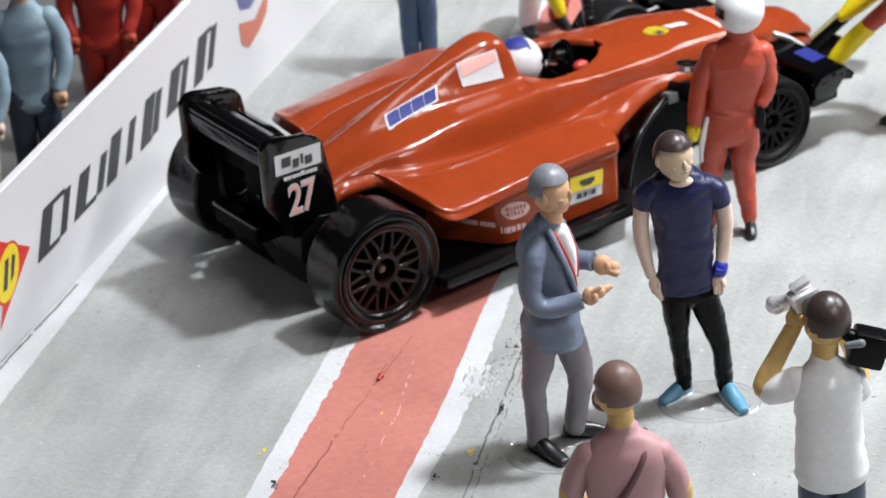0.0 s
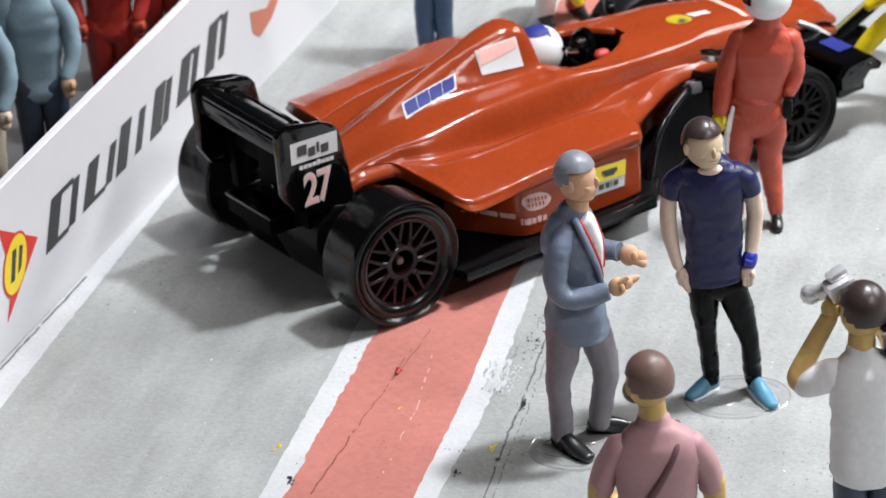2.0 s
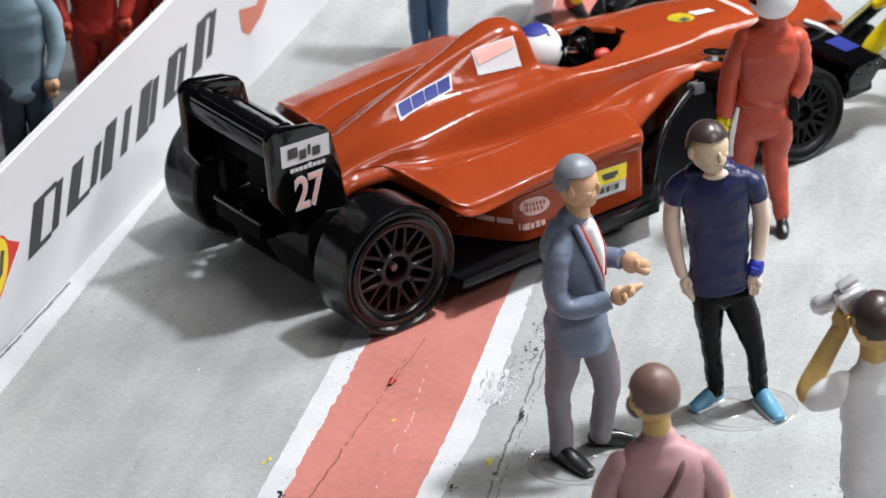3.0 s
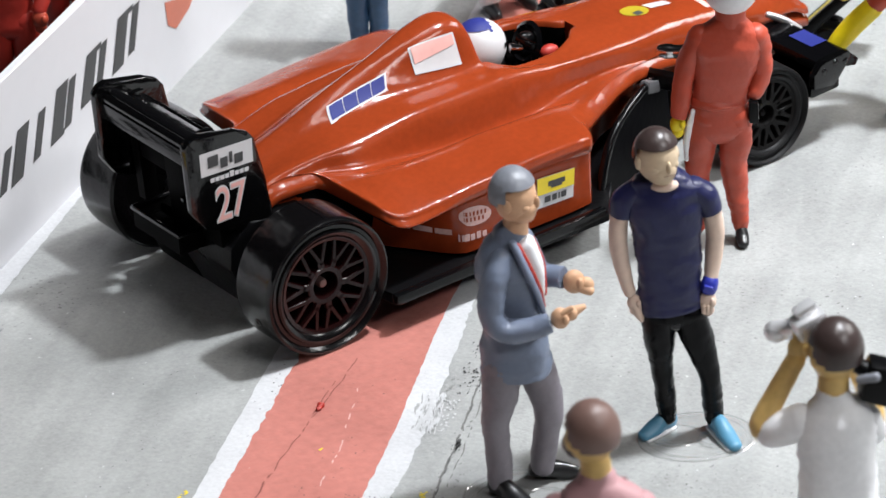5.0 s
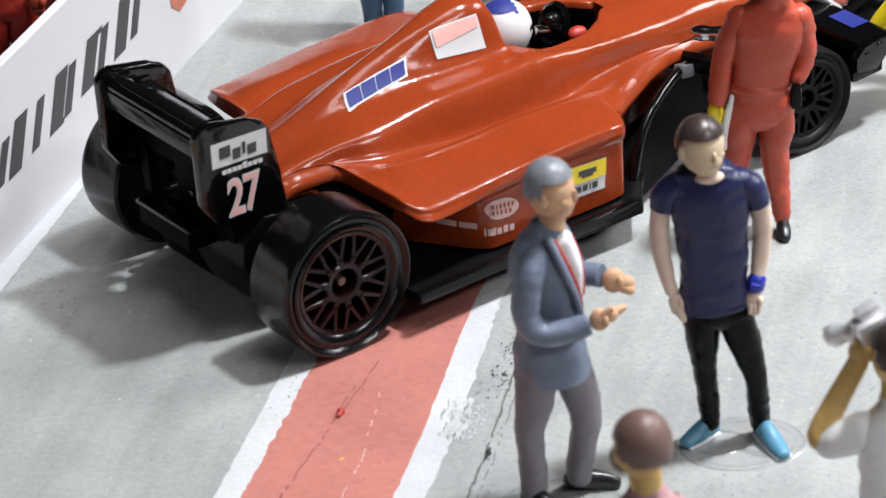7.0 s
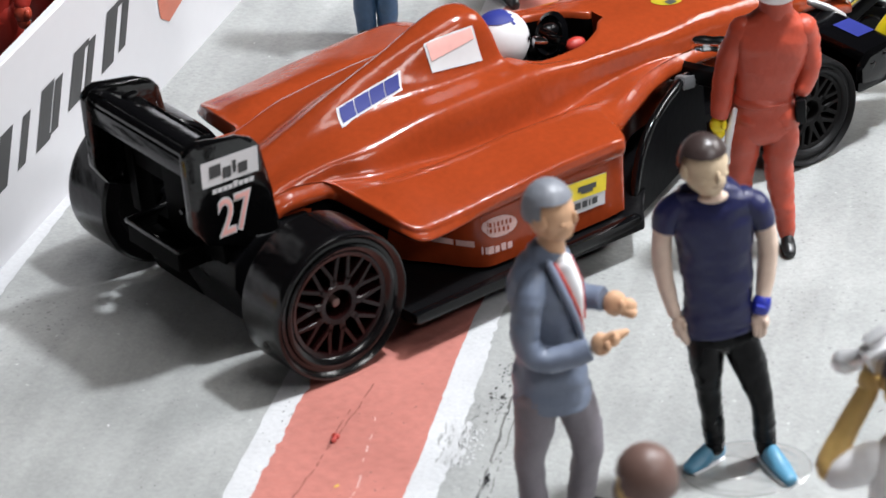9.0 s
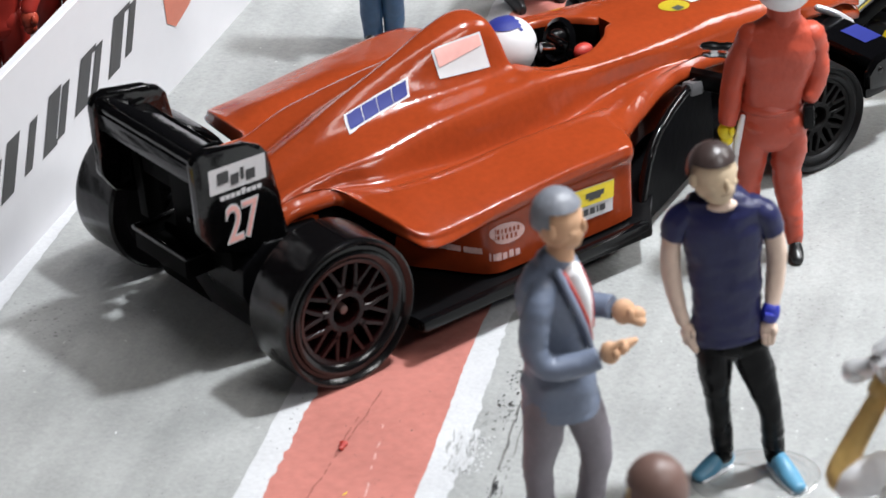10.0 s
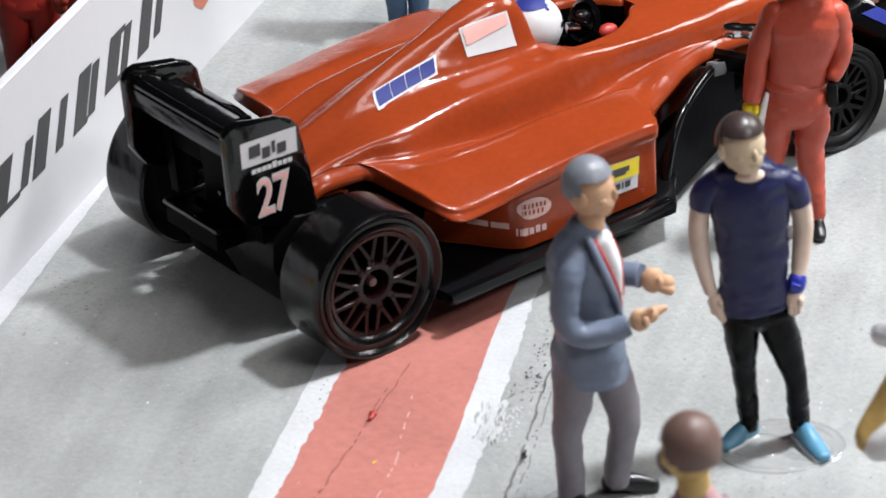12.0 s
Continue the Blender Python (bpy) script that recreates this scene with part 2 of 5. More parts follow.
def curve(*points):
    """A smooth function through (x, value) pairs."""
    xs, vs = [p[0] for p in points], [p[1] for p in points]
    slope = [(b - a) / (d - c) for a, b, c, d in zip(vs, vs[1:], xs, xs[1:])]
    tang = [slope[0]] + [0.0 if a * b <= 0 else 2 * a * b / (a + b) for a, b in zip(slope, slope[1:])] + [slope[-1]]

    def value(x):
        if x <= xs[0]:
            return vs[0]
        if x >= xs[-1]:
            return vs[-1]
        n = max(k for k in range(len(xs) - 1) if xs[k] <= x)
        h = xs[n + 1] - xs[n]
        t = (x - xs[n]) / h
        return ((2 * t**3 - 3 * t**2 + 1) * vs[n] + (t**3 - 2 * t**2 + t) * h * tang[n]
                + (3 * t**2 - 2 * t**3) * vs[n + 1] + (t**3 - t**2) * h * tang[n + 1])
    return value


def grid_faces(bm, rows, closed=False, material=0):
    """Quads between equal rows of vertices."""
    for a, b in zip(rows, rows[1:]):
        n = len(a)
        for k in range(n if closed else n - 1):
            f = bm.faces.new((a[k], a[(k + 1) % n], b[(k + 1) % n], b[k]))
            f.material_index = material


def slab(bm, outline, low, high, axis="z", bevel=0.0, material=0):
    """A plate: a polygon outline in the other two axes, between two levels of one axis."""
    def at(p, h):
        return {"x": (h, p[0], p[1]), "y": (p[0], h, p[1]), "z": (p[0], p[1], h)}[axis]
    lower, upper = [bm.verts.new(at(p, low)) for p in outline], [bm.verts.new(at(p, high)) for p in outline]
    faces = [bm.faces.new(lower[::-1]), bm.faces.new(upper)]
    n = len(outline)
    faces += [bm.faces.new((lower[k], lower[(k + 1) % n], upper[(k + 1) % n], upper[k])) for k in range(n)]
    for f in faces:
        f.material_index = material
    if bevel:
        bmesh.ops.bevel(bm, geom=list({e for f in faces for e in f.edges}), offset=bevel, segments=2, affect="EDGES", profile=0.6)
    return bm


def box(bm, centre, size, bevel=0.0, turn=None, material=0):
    """A block with eased edges."""
    made = bmesh.ops.create_cube(bm, size=1)["verts"]
    faces = {f for v in made for f in v.link_faces}
    for f in faces:
        f.material_index = material
    bmesh.ops.scale(bm, vec=size, verts=made)
    if bevel:
        out = bmesh.ops.bevel(bm, geom=list({e for v in made for e in v.link_edges}), offset=bevel, segments=2, affect="EDGES", profile=0.6)
        made = list({v for f in out["faces"] for v in f.verts} | {v for v in made if v.is_valid})
        for f in {f for v in made for f in v.link_faces}:
            f.material_index = material
    if turn:
        bmesh.ops.rotate(bm, cent=(0, 0, 0), matrix=Euler([radians(a) for a in turn]).to_matrix(), verts=made)
    bmesh.ops.translate(bm, vec=centre, verts=made)
    return made


def tube(bm, points, material=0, around=18, steps=6, lumpy=0.0, square=2.0, flat=False):
    """A limb: rings of (x, y, z, radius across, radius deep) joined by a smooth path, with rounded ends."""
    pts = [np.array(p, float) for p in points]
    dense = []
    for k in range(len(pts) - 1):
        a, b, c, d = pts[max(k - 1, 0)], pts[k], pts[k + 1], pts[min(k + 2, len(pts) - 1)]
        for s in range(steps):
            t = s / steps
            dense.append(0.5 * (2 * b + (c - a) * t + (2 * a - 5 * b + 4 * c - d) * t**2 + (3 * b - a - 3 * c + d) * t**3))
    dense.append(pts[-1])
    first, last = dense[1] - dense[0], dense[-1] - dense[-2]
    for way, flip in ((first, True), (last, False)):
        d = way[:3] / (np.linalg.norm(way[:3]) + 1e-9) * (-1 if flip else 1)
        end = dense[0] if flip else dense[-1]
        r = min(end[3], end[4])
        caps = [np.r_[end[:3] + d * r * h, end[3:] * w] for h, w in (((0.10, 0.97), (0.12, 0.85), (0.05, 0.5)) if flat and not flip else ((0.35, 0.90), (0.65, 0.70), (0.85, 0.35)))]
        dense = caps[::-1] + dense if flip else dense + caps
    rows = []
    for k, p in enumerate(dense):
        way = Vector(dense[min(k + 1, len(dense) - 1)][:3] - dense[max(k - 1, 0)][:3]).normalized()
        side = Vector((1, 0, 0)) if abs(way.x) < 0.9 else Vector((0, 0, 1))
        side = (side - way * side.dot(way)).normalized()
        deep = way.cross(side)
        ring = []
        for n in range(around):
            angle = math.tau * n / around
            c, s = math.cos(angle), math.sin(angle)
            c, s = math.copysign(abs(c) ** (2 / square), c), math.copysign(abs(s) ** (2 / square), s)
            v = Vector(p[:3]) + side * (p[3] * c) + deep * (p[4] * s)
            if lumpy:
                v += (v - Vector(p[:3])) * lumpy * (noise.noise(v * 0.7) + 0.8 * noise.noise(Vector((v.x, v.y, v.z * 2.0)) * 1.2))
            ring.append(bm.verts.new(v))
        rows.append(ring)
    grid_faces(bm, rows, closed=True, material=material)
    for ring in (rows[0], rows[-1]):
        bm.faces.new(ring).material_index = material


def ball(bm, centre, radii, material=0, turn=(0, 0, 0), keep=None, seg=20):
    """An egg shape; keep(v) chooses, in its own unit ball, what part stays."""
    made = bmesh.ops.create_uvsphere(bm, u_segments=seg, v_segments=seg // 2 + 2, radius=1)["verts"]
    if keep:
        gone = [v for v in made if not keep(v.co)]
        bmesh.ops.delete(bm, geom=gone, context="VERTS")
        made = [v for v in made if v.is_valid]
    for f in {f for v in made for f in v.link_faces}:
        f.material_index = material
    bmesh.ops.transform(bm, matrix=Matrix.LocRotScale(centre, Euler([radians(a) for a in turn]), radii), verts=made)


# ---- floor, markings, board ----
bm = bmesh.new()
bmesh.ops.create_grid(bm, x_segments=40, y_segments=40, size=600)
for v in bm.verts:
    v.co.z = 0
bm.faces.ensure_lookup_table()
ground = tagged(part("ground", bm, FLOOR_PAINT, smooth=0), "pale grey painted display floor with pits and scuffs", "ground", kind="structure")


def marking(name, material, angle, start, end, near, far, label, height, rag_near=0.12, rag_far=0.12):
    """A hand-painted band on the floor, between two offsets from the origin across its direction, with uneven edges."""
    d, n = Vector((math.cos(radians(angle)), math.sin(radians(angle)), 0)), Vector((-math.sin(radians(angle)), math.cos(radians(angle)), 0))
    bm = bmesh.new()
    rows = []
    count = int((end - start) / 0.5)
    for k in range(count + 1):
        s = start + (end - start) * k / count
        a = near(s) + rag_near * (noise.noise((s * 0.9, 1, angle)) + 0.6 * noise.noise((s * 2.7, 5, 0)))
        b = far(s) + rag_far * (noise.noise((s * 0.9, 9, angle)) + 0.6 * noise.noise((s * 2.7, 7, 0)))
        rows.append([bm.verts.new(d * s + n * (a + (b - a) * q) + Vector((0, 0, height))) for q in (0, 0.25, 0.5, 0.75, 1)])
    grid_faces(bm, rows)
    return tagged(part(name, bm, material, smooth=0), label, "road marking", kind="structure")


marking("red_band", RED_LINE, 36.3, -130, 300, lambda s: -22.9, lambda s: -10.8, "salmon red painted band with worn scratches on the floor", 0.03)
marking("white_edge_line", WHITE_LINE, 36.3, -130, 300, lambda s: -11.15, lambda s: -9.0, "white painted line with ragged inner edge along the red band", 0.06, 0.3, 0.12)
marking("white_edge_line", WHITE_LINE, 36.3, -130, 300, curve((-60, -24.8), (-40, -24.8), (-29, -25.2), (0, -23.8), (20, -23.3), (300, -23.3)), curve((-60, -22.6), (-30, -22.7), (0, -21.7), (300, -21.7)), "white painted line with chipped patch along the red band", 0.06, 0.25, 0.12)
marking("white_edge_line", WHITE_LINE, 33.2, -140, 300, curve((-60, 16.4), (-30, 17.9), (0, 18.0), (45, 18.2), (62, 18.6), (300, 19.0)), lambda s: 23.0, "white painted line at the foot of the board", 0.05)

# Darker floor of the pits, beyond the board.
bm = bmesh.new()
slab(bm, [(-120, -40), (-32, 8), (36, 48), (130, 104), (130, 300), (-300, 300), (-300, -40)], -0.5, 0.05)
tagged(part("pit_floor", bm, surface("dark_grey_floor_paint", (0.15, 0.147, 0.15), 0.55, vary=0.12, size=300, bump=0.2), smooth=0), "dark grey painted floor beyond the board", "floor", kind="structure")

# The board: a thin straight card on edge.
BOARD_START, BOARD_ANGLE, BOARD_HIGH = Vector((-32.5, 3.8, 0)), radians(30.1), 17.05


def on_board(s, h, proud=0.0):
    """A point of the board's face: s mm along it, h mm up, standing proud of it."""
    along, out = Vector((math.cos(BOARD_ANGLE), math.sin(BOARD_ANGLE), 0)), Vector((math.sin(BOARD_ANGLE), -math.cos(BOARD_ANGLE), 0))
    return BOARD_START + along * s + Vector((0, 0, h)) + out * (proud + 0.12 * noise.noise((s * 0.04, 2.0, 7.0)))


def step_up(s):
    """The near end of the card stands a hair off the floor."""
    return min(1.0, max(0.0, (24 - s) / 24))


bm = bmesh.new()
rows = []
for k in range(61):
    s = -90 + 260 * k / 60
    lift = 0.25 * step_up(s)
    ring = [on_board(s, h, p) for h, p in ((lift, 0), (8.6, 0), (BOARD_HIGH - 0.1, 0), (BOARD_HIGH, -0.1), (BOARD_HIGH, -0.8), (BOARD_HIGH - 0.1, -0.9), (lift, -0.9))]
    rows.append([bm.verts.new(v) for v in ring])
grid_faces(bm, rows, closed=True)
for ring in (rows[0], rows[-1]):
    bm.faces.new(ring)
board = tagged(part("barrier_board", bm, WHITE_CARD, smooth=20), "long white printed card barrier standing on the floor", "barrier")


def board_mark(name, outline, material, label, proud=0.06):
    """A printed shape on the board, from (along, up) corners."""
    bm = bmesh.new()
    bm.faces.new([bm.verts.new(on_board(s, h, proud)) for s, h in outline])
    return part(name, bm, material, board, label, smooth=0)


# ---- race car ----
CAR_TURN = -2.1
CAR_POSE = pose(0, -2.7 * MM, 0, 0, 0, CAR_TURN)
RIDE = Vector((-2.0, 0.0, 1.9)) * MM
car = thing("toy_race_car", (0, -2.7, 0), CAR_TURN, "glossy red die-cast open-wheel race car with black wings on the floor", "toy car")
# Cross-sections of the red body, as half profiles from the ridge down to the sill: (y, z) of each line along x.
SILL_OUT = curve((-3, 6), (3.5, 6.5), (6.6, 6.7), (7.2, 7.2), (7.6, 9.4), (8.0, 12.0), (8.5, 14.0), (9.2, 15.0), (10.2, 15.4), (12, 15.5), (28, 15.5), (30.4, 15.3), (31.1, 14.7), (32.0, 12.9), (33.9, 11.3), (37, 9.6), (40, 8.0), (44, 6.6), (48, 5.8), (55, 4.8), (64, 3.4), (70, 2.0))
LIP = curve((-3, 5), (3.5, 9.7), (6.6, 9.6), (7.5, 9.25), (8.3, 8.8), (9.2, 8.25), (10.5, 8.05), (14, 8.15), (17, 8.35), (20, 8.5), (26, 8.65), (29, 8.6), (31, 8.3), (34, 8.1), (38, 8.2), (42, 8.0), (45, 7.6), (48, 6.9), (55, 5.2), (62, 3.8), (70, 1.6))
SILL_LOW = curve((-3, 5.2), (3, 7.6), (8, 5.0), (11, 2.3), (13, 1.9), (30, 1.8), (45, 2.4), (60, 3.0), (70, 1.2))
TUCK = curve((-3, 5.4), (3, 5.8), (6, 6.0), (9, 6.4), (11, 8.2), (12.9, 10.2), (16.0, 14.4), (16.8, 14.8), (28, 15.0), (30.4, 14.8), (31.1, 14.2), (32.0, 12.2), (33.9, 9.6), (37, 6.8), (40, 5.3), (45, 4.5), (55, 3.3), (64, 2.6), (70, 1.4))
LINES = [
    (lambda x: 0.0, curve((-3, 7.5), (0, 9.0), (4, 10.4), (8, 11.8), (12, 13.3), (18, 15.25), (22.5, 16.6), (25, 17.0), (26.6, 16.7), (27.4, 15.6), (28.2, 12.2), (33, 11.8), (37.7, 11.4), (45.5, 10.6), (53.4, 9.0), (57.5, 8.2), (64, 6.2), (69, 4.0), (70.3, 2.8))),
    (curve((-3, 1.0), (8, 0.9), (18, 1.2), (24, 1.8), (28.5, 2.0), (30, 2.2), (45, 2.4), (60, 1.6), (70, 0.8)),
     curve((-3, 7.4), (0, 8.9), (4, 10.2), (8, 11.5), (12, 12.9), (18, 14.65), (22.5, 15.9), (25, 16.3), (26.6, 16.0), (27.4, 15.0), (28.2, 12.2), (33, 11.8), (37.7, 11.4), (45.5, 10.6), (53.4, 9.0), (57.5, 8.2), (64, 6.1), (69, 3.9), (70.3, 2.7))),
    (curve((-3, 2.0), (8, 2.5), (18, 3.1), (24, 3.3), (28.5, 3.5), (30, 4.2), (38, 5.0), (45, 4.6), (55, 3.4), (70, 1.4)),
     curve((-3, 7.0), (4, 9.7), (8, 10.9), (12, 11.8), (18, 12.5), (24, 12.6), (28.5, 12.2), (31, 11.5), (38, 10.9), (45, 10.2), (55, 8.3), (64, 5.8), (70, 2.6))),
    (curve((-3, 3.6), (4, 4.4), (7, 5.0), (12, 6.0), (24, 6.2), (30, 6.1), (38, 5.9), (45, 5.4), (55, 4.3), (64, 3.1), (70, 1.9)),
     curve((-3, 6.8), (4, 10.2), (12, 11.3), (20, 11.7), (28, 11.7), (37, 10.5), (44, 9.6), (52, 8.1), (60, 6.2), (70, 2.4))),
    (curve((-3, 4.6), (4, 5.2), (7, 5.8), (12, 7.6), (24, 7.7), (32, 7.3), (38, 6.4), (45, 5.75), (55, 4.55), (64, 3.25), (70, 1.97)),
     curve((-3, 6.0), (4, 9.8), (12, 9.2), (20, 8.35), (28, 8.0), (34, 8.5), (40, 8.65), (45, 8.2), (55, 6.4), (64, 4.6), (70, 2.0))),
    (curve((-3, 5.2), (3.5, 5.6), (6.6, 6.0), (7.6, 7.4), (8.5, 9.2), (12, 10.4), (24, 9.7), (30, 9.6), (34, 9.5), (38, 7.9), (42, 6.6), (45, 5.85), (55, 4.65), (64, 3.3), (70, 1.98)),
     curve((-3, 5.5), (4, 10.3), (6.8, 9.9), (8.3, 9.5), (12, 9.75), (20, 9.7), (30, 9.3), (34, 8.7), (38, 8.6), (42, 8.35), (45, 7.9), (55, 5.7), (64, 4.15), (70, 1.85))),
    (lambda x: SILL_OUT(x) - 0.8, lambda x: LIP(x) + 0.32),
    (lambda x: SILL_OUT(x) - 0.05, lambda x: LIP(x) - 0.35),
    (lambda x: SILL_OUT(x) - 0.12, lambda x: LIP(x) - 1.1),
    (lambda x: 0.8 * TUCK(x) + 0.2 * SILL_OUT(x), lambda x: 0.7 * LIP(x) + 0.3 * SILL_LOW(x)),
    (TUCK, SILL_LOW),
]


LIFT = curve((-3, 0), (43, 0), (48, 0.4), (53, 0.6), (57, 0.8), (64, 1.4), (68, 2.1), (70.3, 2.1))


def half_section(x, fine=7):
    """Points (y, z) of the body's half profile at x, from ridge to sill."""
    p = [np.array((y(x), z(x) + LIFT(x))) for y, z in LINES]
    out = []
    for k in range(len(p) - 1):
        a, b, c, d = p[max(k - 1, 0)], p[k], p[k + 1], p[min(k + 2, len(p) - 1)]
        if k == 0:
            a = np.array((-p[1][0], p[1][1]))
        for s in range(fine):
            t = s / fine
            out.append(0.5 * (2 * b + (c - a) * t + (2 * a - 5 * b + 4 * c - d) * t**2 + (3 * b - a - 3 * c + d) * t**3))
    return out + [p[-1]]


OPENING = curve((-3, 1.6), (20, 2.2), (28.3, 2.6), (29.4, 3.7), (31.5, 4.2), (35, 4.0), (38, 2.7), (40.2, 0.9), (43, 1.4), (60, 1.2), (70, 0.6))


def body_row(x, inner=12, outer=58):
    """The half profile at x, sampled so that one point always lies on the line of the cockpit's rim."""
    pts = half_section(x)
    rim = OPENING(x)
    cut = next(k for k in range(len(pts)) if pts[k][0] >= rim)
    cut = cut - 1 + (rim - pts[cut - 1][0]) / max(1e-6, pts[cut][0] - pts[cut - 1][0])

    def at(u):
        k = min(int(u), len(pts) - 2)
        return pts[k] + (pts[k + 1] - pts[k]) * (u - k)
    return [at(cut * k / inner) for k in range(inner)] + [at(cut + (len(pts) - 1 - cut) * k / outer) for k in range(outer + 1)]


def nose_end(x):
    """The nose is blunt: its last stretch is drawn in."""
    return x if x < 58 else 58 + (x - 58) * 0.78


def car_body():
    inner = 12
    bm = bmesh.new()
    xs = sorted({round(-3 + 0.5 * k, 3) for k in range(147)} | {round(27 + 0.15 * k, 3) for k in range(96)} | {round(6.6 + 0.1 * k, 3) for k in range(30)} | {28.31, 28.4, 40.2, 40.3, 70.1, 70.3})
    rows = []
    for x in xs:
        half = [list(p) for p in body_row(x, inner)]
        if 28.3 < x < 40.25:
            rim_y, rim_z = half[inner]
            for k in range(inner):
                if k == inner - 1:
                    half[k] = [rim_y - 0.18, rim_z - 0.12]
                elif k == inner - 2:
                    half[k] = [rim_y - 0.30, rim_z - 0.6]
                else:
                    half[k] = [(rim_y - 0.45) * k / (inner - 3), rim_z - 5.5]
        row = []
        for side, pts in ((-1, half[::-1]), (1, half[1:])):
            for y, z in pts:
                row.append(bm.verts.new((nose_end(x), side * max(y, 0.0), z)))
        rows.append(row)
    grid_faces(bm, rows)
    bm.faces.new(rows[0][::-1])
    bm.faces.new(rows[-1])
    for f in bm.faces:
        c = f.calc_center_median()
        if 28.3 < c.x < 40.25 and abs(c.y) < OPENING(c.x) - 0.2 and c.z < LINES[2][1](c.x) - 2.4:
            f.material_index = 1
        # Below the rear lip, black stands in for shade and a bare underside.
        if c.x < 1.2 or (c.x < 11 and abs(c.y) > 6 and c.z < LIP(c.x) - 0.95):
            f.material_index = 1
    return part("body", bm, [RED_PAINT, BLACK_VOID], car, "glossy red enamelled bodywork", smooth=60)


body = car_body()


def decal(name, corners, material, label="", proud=0.07, nu=12, nv=8, parent=None):
    """A thin printed film: a patch between four corners (near surface, mm, in the car's frame), laid onto the bodywork."""
    a, b, c, d = [Vector(p) for p in corners]
    bm = bmesh.new()
    rows = []
    for j in range(nv + 1):
        row = []
        for i in range(nu + 1):
            u, v = i / nu, j / nv
            p = (a * (1 - u) + b * u) * (1 - v) + (d * (1 - u) + c * u) * v
            found, place, normal, _ = body.closest_point_on_mesh(p * MM)
            row.append(bm.verts.new(place / MM + normal * proud))
        rows.append(row)
    grid_faces(bm, rows)
    return part(name, bm, material, parent or car, label, smooth=60)


def inside(corners, u0, u1, v0, v1):
    """The corners of a smaller patch within a patch."""
    a, b, c, d = [Vector(p) for p in corners]
    return [(a * (1 - u) + b * u) * (1 - v) + (d * (1 - u) + c * u) * v for u, v in ((u0, v0), (u1, v0), (u1, v1), (u0, v1))]


# Printed films on the flank of the engine cover, the side pod and the nose, and one painted reflection.
FLANK = [(11.6, -2.0, 14.0), (18.1, -2.4, 14.8), (17.65, -3.0, 13.4), (11.25, -2.9, 12.7)]
plate = decal("flank_decal", FLANK, DECAL_WHITE, "white film with four blue blocks")
for k in range(4):
    decal("blue_block", inside(FLANK, 0.04 + 0.235 * k, 0.04 + 0.235 * k + 0.22, 0.12, 0.88), INK_BLUE, proud=0.13, parent=plate, nu=5)
PATCH = [(20.75, -1.9, 16.1), (25.5, -2.3, 16.1), (25.65, -3.0, 13.0), (20.8, -2.7, 13.5)]
plate = decal("cover_decal", PATCH, DECAL_WHITE, "white film with a pale red panel")
decal("red_panel", inside(PATCH, 0.05, 0.05, 0.06, 0.06)[:1] + inside(PATCH, 0.95, 0.95, 0.06, 0.06)[:1] + inside(PATCH, 0.95, 0.95, 0.36, 0.36)[:1] + inside(PATCH, 0.05, 0.05, 0.66, 0.66)[:1], INK_PINK, proud=0.13, parent=plate)
POD = [(24.35, -15.55, 6.51), (28.55, -15.55, 6.2), (28.35, -15.45, 3.35), (24.25, -15.45, 3.5)]
plate = decal("pod_decal", POD, DECAL_WHITE, "half yellow half white film")
decal("yellow_panel", inside(POD, 0.0, 1.0, 0.0, 0.56), INK_YELLOW, proud=0.15, parent=plate)
decal("black_emblem", inside(POD, 0.28, 0.74, 0.17, 0.34), INK, proud=0.18, parent=plate)
decal("black_emblem", inside(POD, 0.36, 0.66, 0.33, 0.42), INK, proud=0.18, parent=plate, nu=4, nv=3)
for u0, u1 in ((0.20, 0.36), (0.40, 0.53), (0.57, 0.61), (0.65, 0.79)):
    decal("black_bar", inside(POD, u0, u1, 0.66, 0.86), INK, proud=0.13, parent=plate, nu=2, nv=3)
OVAL = [(15.5, -15.55, 6.45), (19.3, -15.55, 6.05), (19.3, -15.45, 4.05), (15.5, -15.45, 4.65)]


def oval(name, corners, material, label, proud, count=28):
    """A round printed film, filling a patch."""
    bm = bmesh.new()
    a, b, c, d = [Vector(p) for p in corners]
    rings = []
    for r in (0.02, 0.5, 0.8, 1.0):
        ring = []
        for k in range(count):
            u, v = 0.5 + 0.5 * r * math.cos(math.tau * k / count), 0.5 + 0.5 * r * math.sin(math.tau * k / count)
            found, place, normal, _ = body.closest_point_on_mesh(((a * (1 - u) + b * u) * (1 - v) + (d * (1 - u) + c * u) * v) * MM)
            ring.append(bm.verts.new(place / MM + normal * proud))
        rings.append(ring)
    grid_faces(bm, rings, closed=True)
    return part(name, bm, material, car, label, smooth=60)


plate = oval("worn_oval", OVAL, DECAL_WORN, "worn white oval print with red bars", 0.06)
for v0, v1, cells, start, end in ((0.24, 0.46, 7, 0.14, 0.90), (0.54, 0.76, 6, 0.14, 0.84)):
    for k in range(cells):
        u = start + (end - start) * k / cells
        decal("red_bar", inside(OVAL, u, u + 0.055, v0, v1), RED_PAINT, proud=0.11, nu=2, nv=3, parent=plate)
WORN = [(11.0, -10.95, 4.55), (14.9, -15.05, 4.35), (14.9, -15.05, 3.65), (11.0, -10.95, 3.85)]
for u0, u1 in ((0.0, 0.07), (0.10, 0.17), (0.20, 0.26), (0.30, 0.62), (0.66, 0.98)):
    decal("worn_bar", inside(WORN, u0, u1, 0.12, 0.88), DECAL_WORN, "worn white printed bar", nu=3, nv=2)
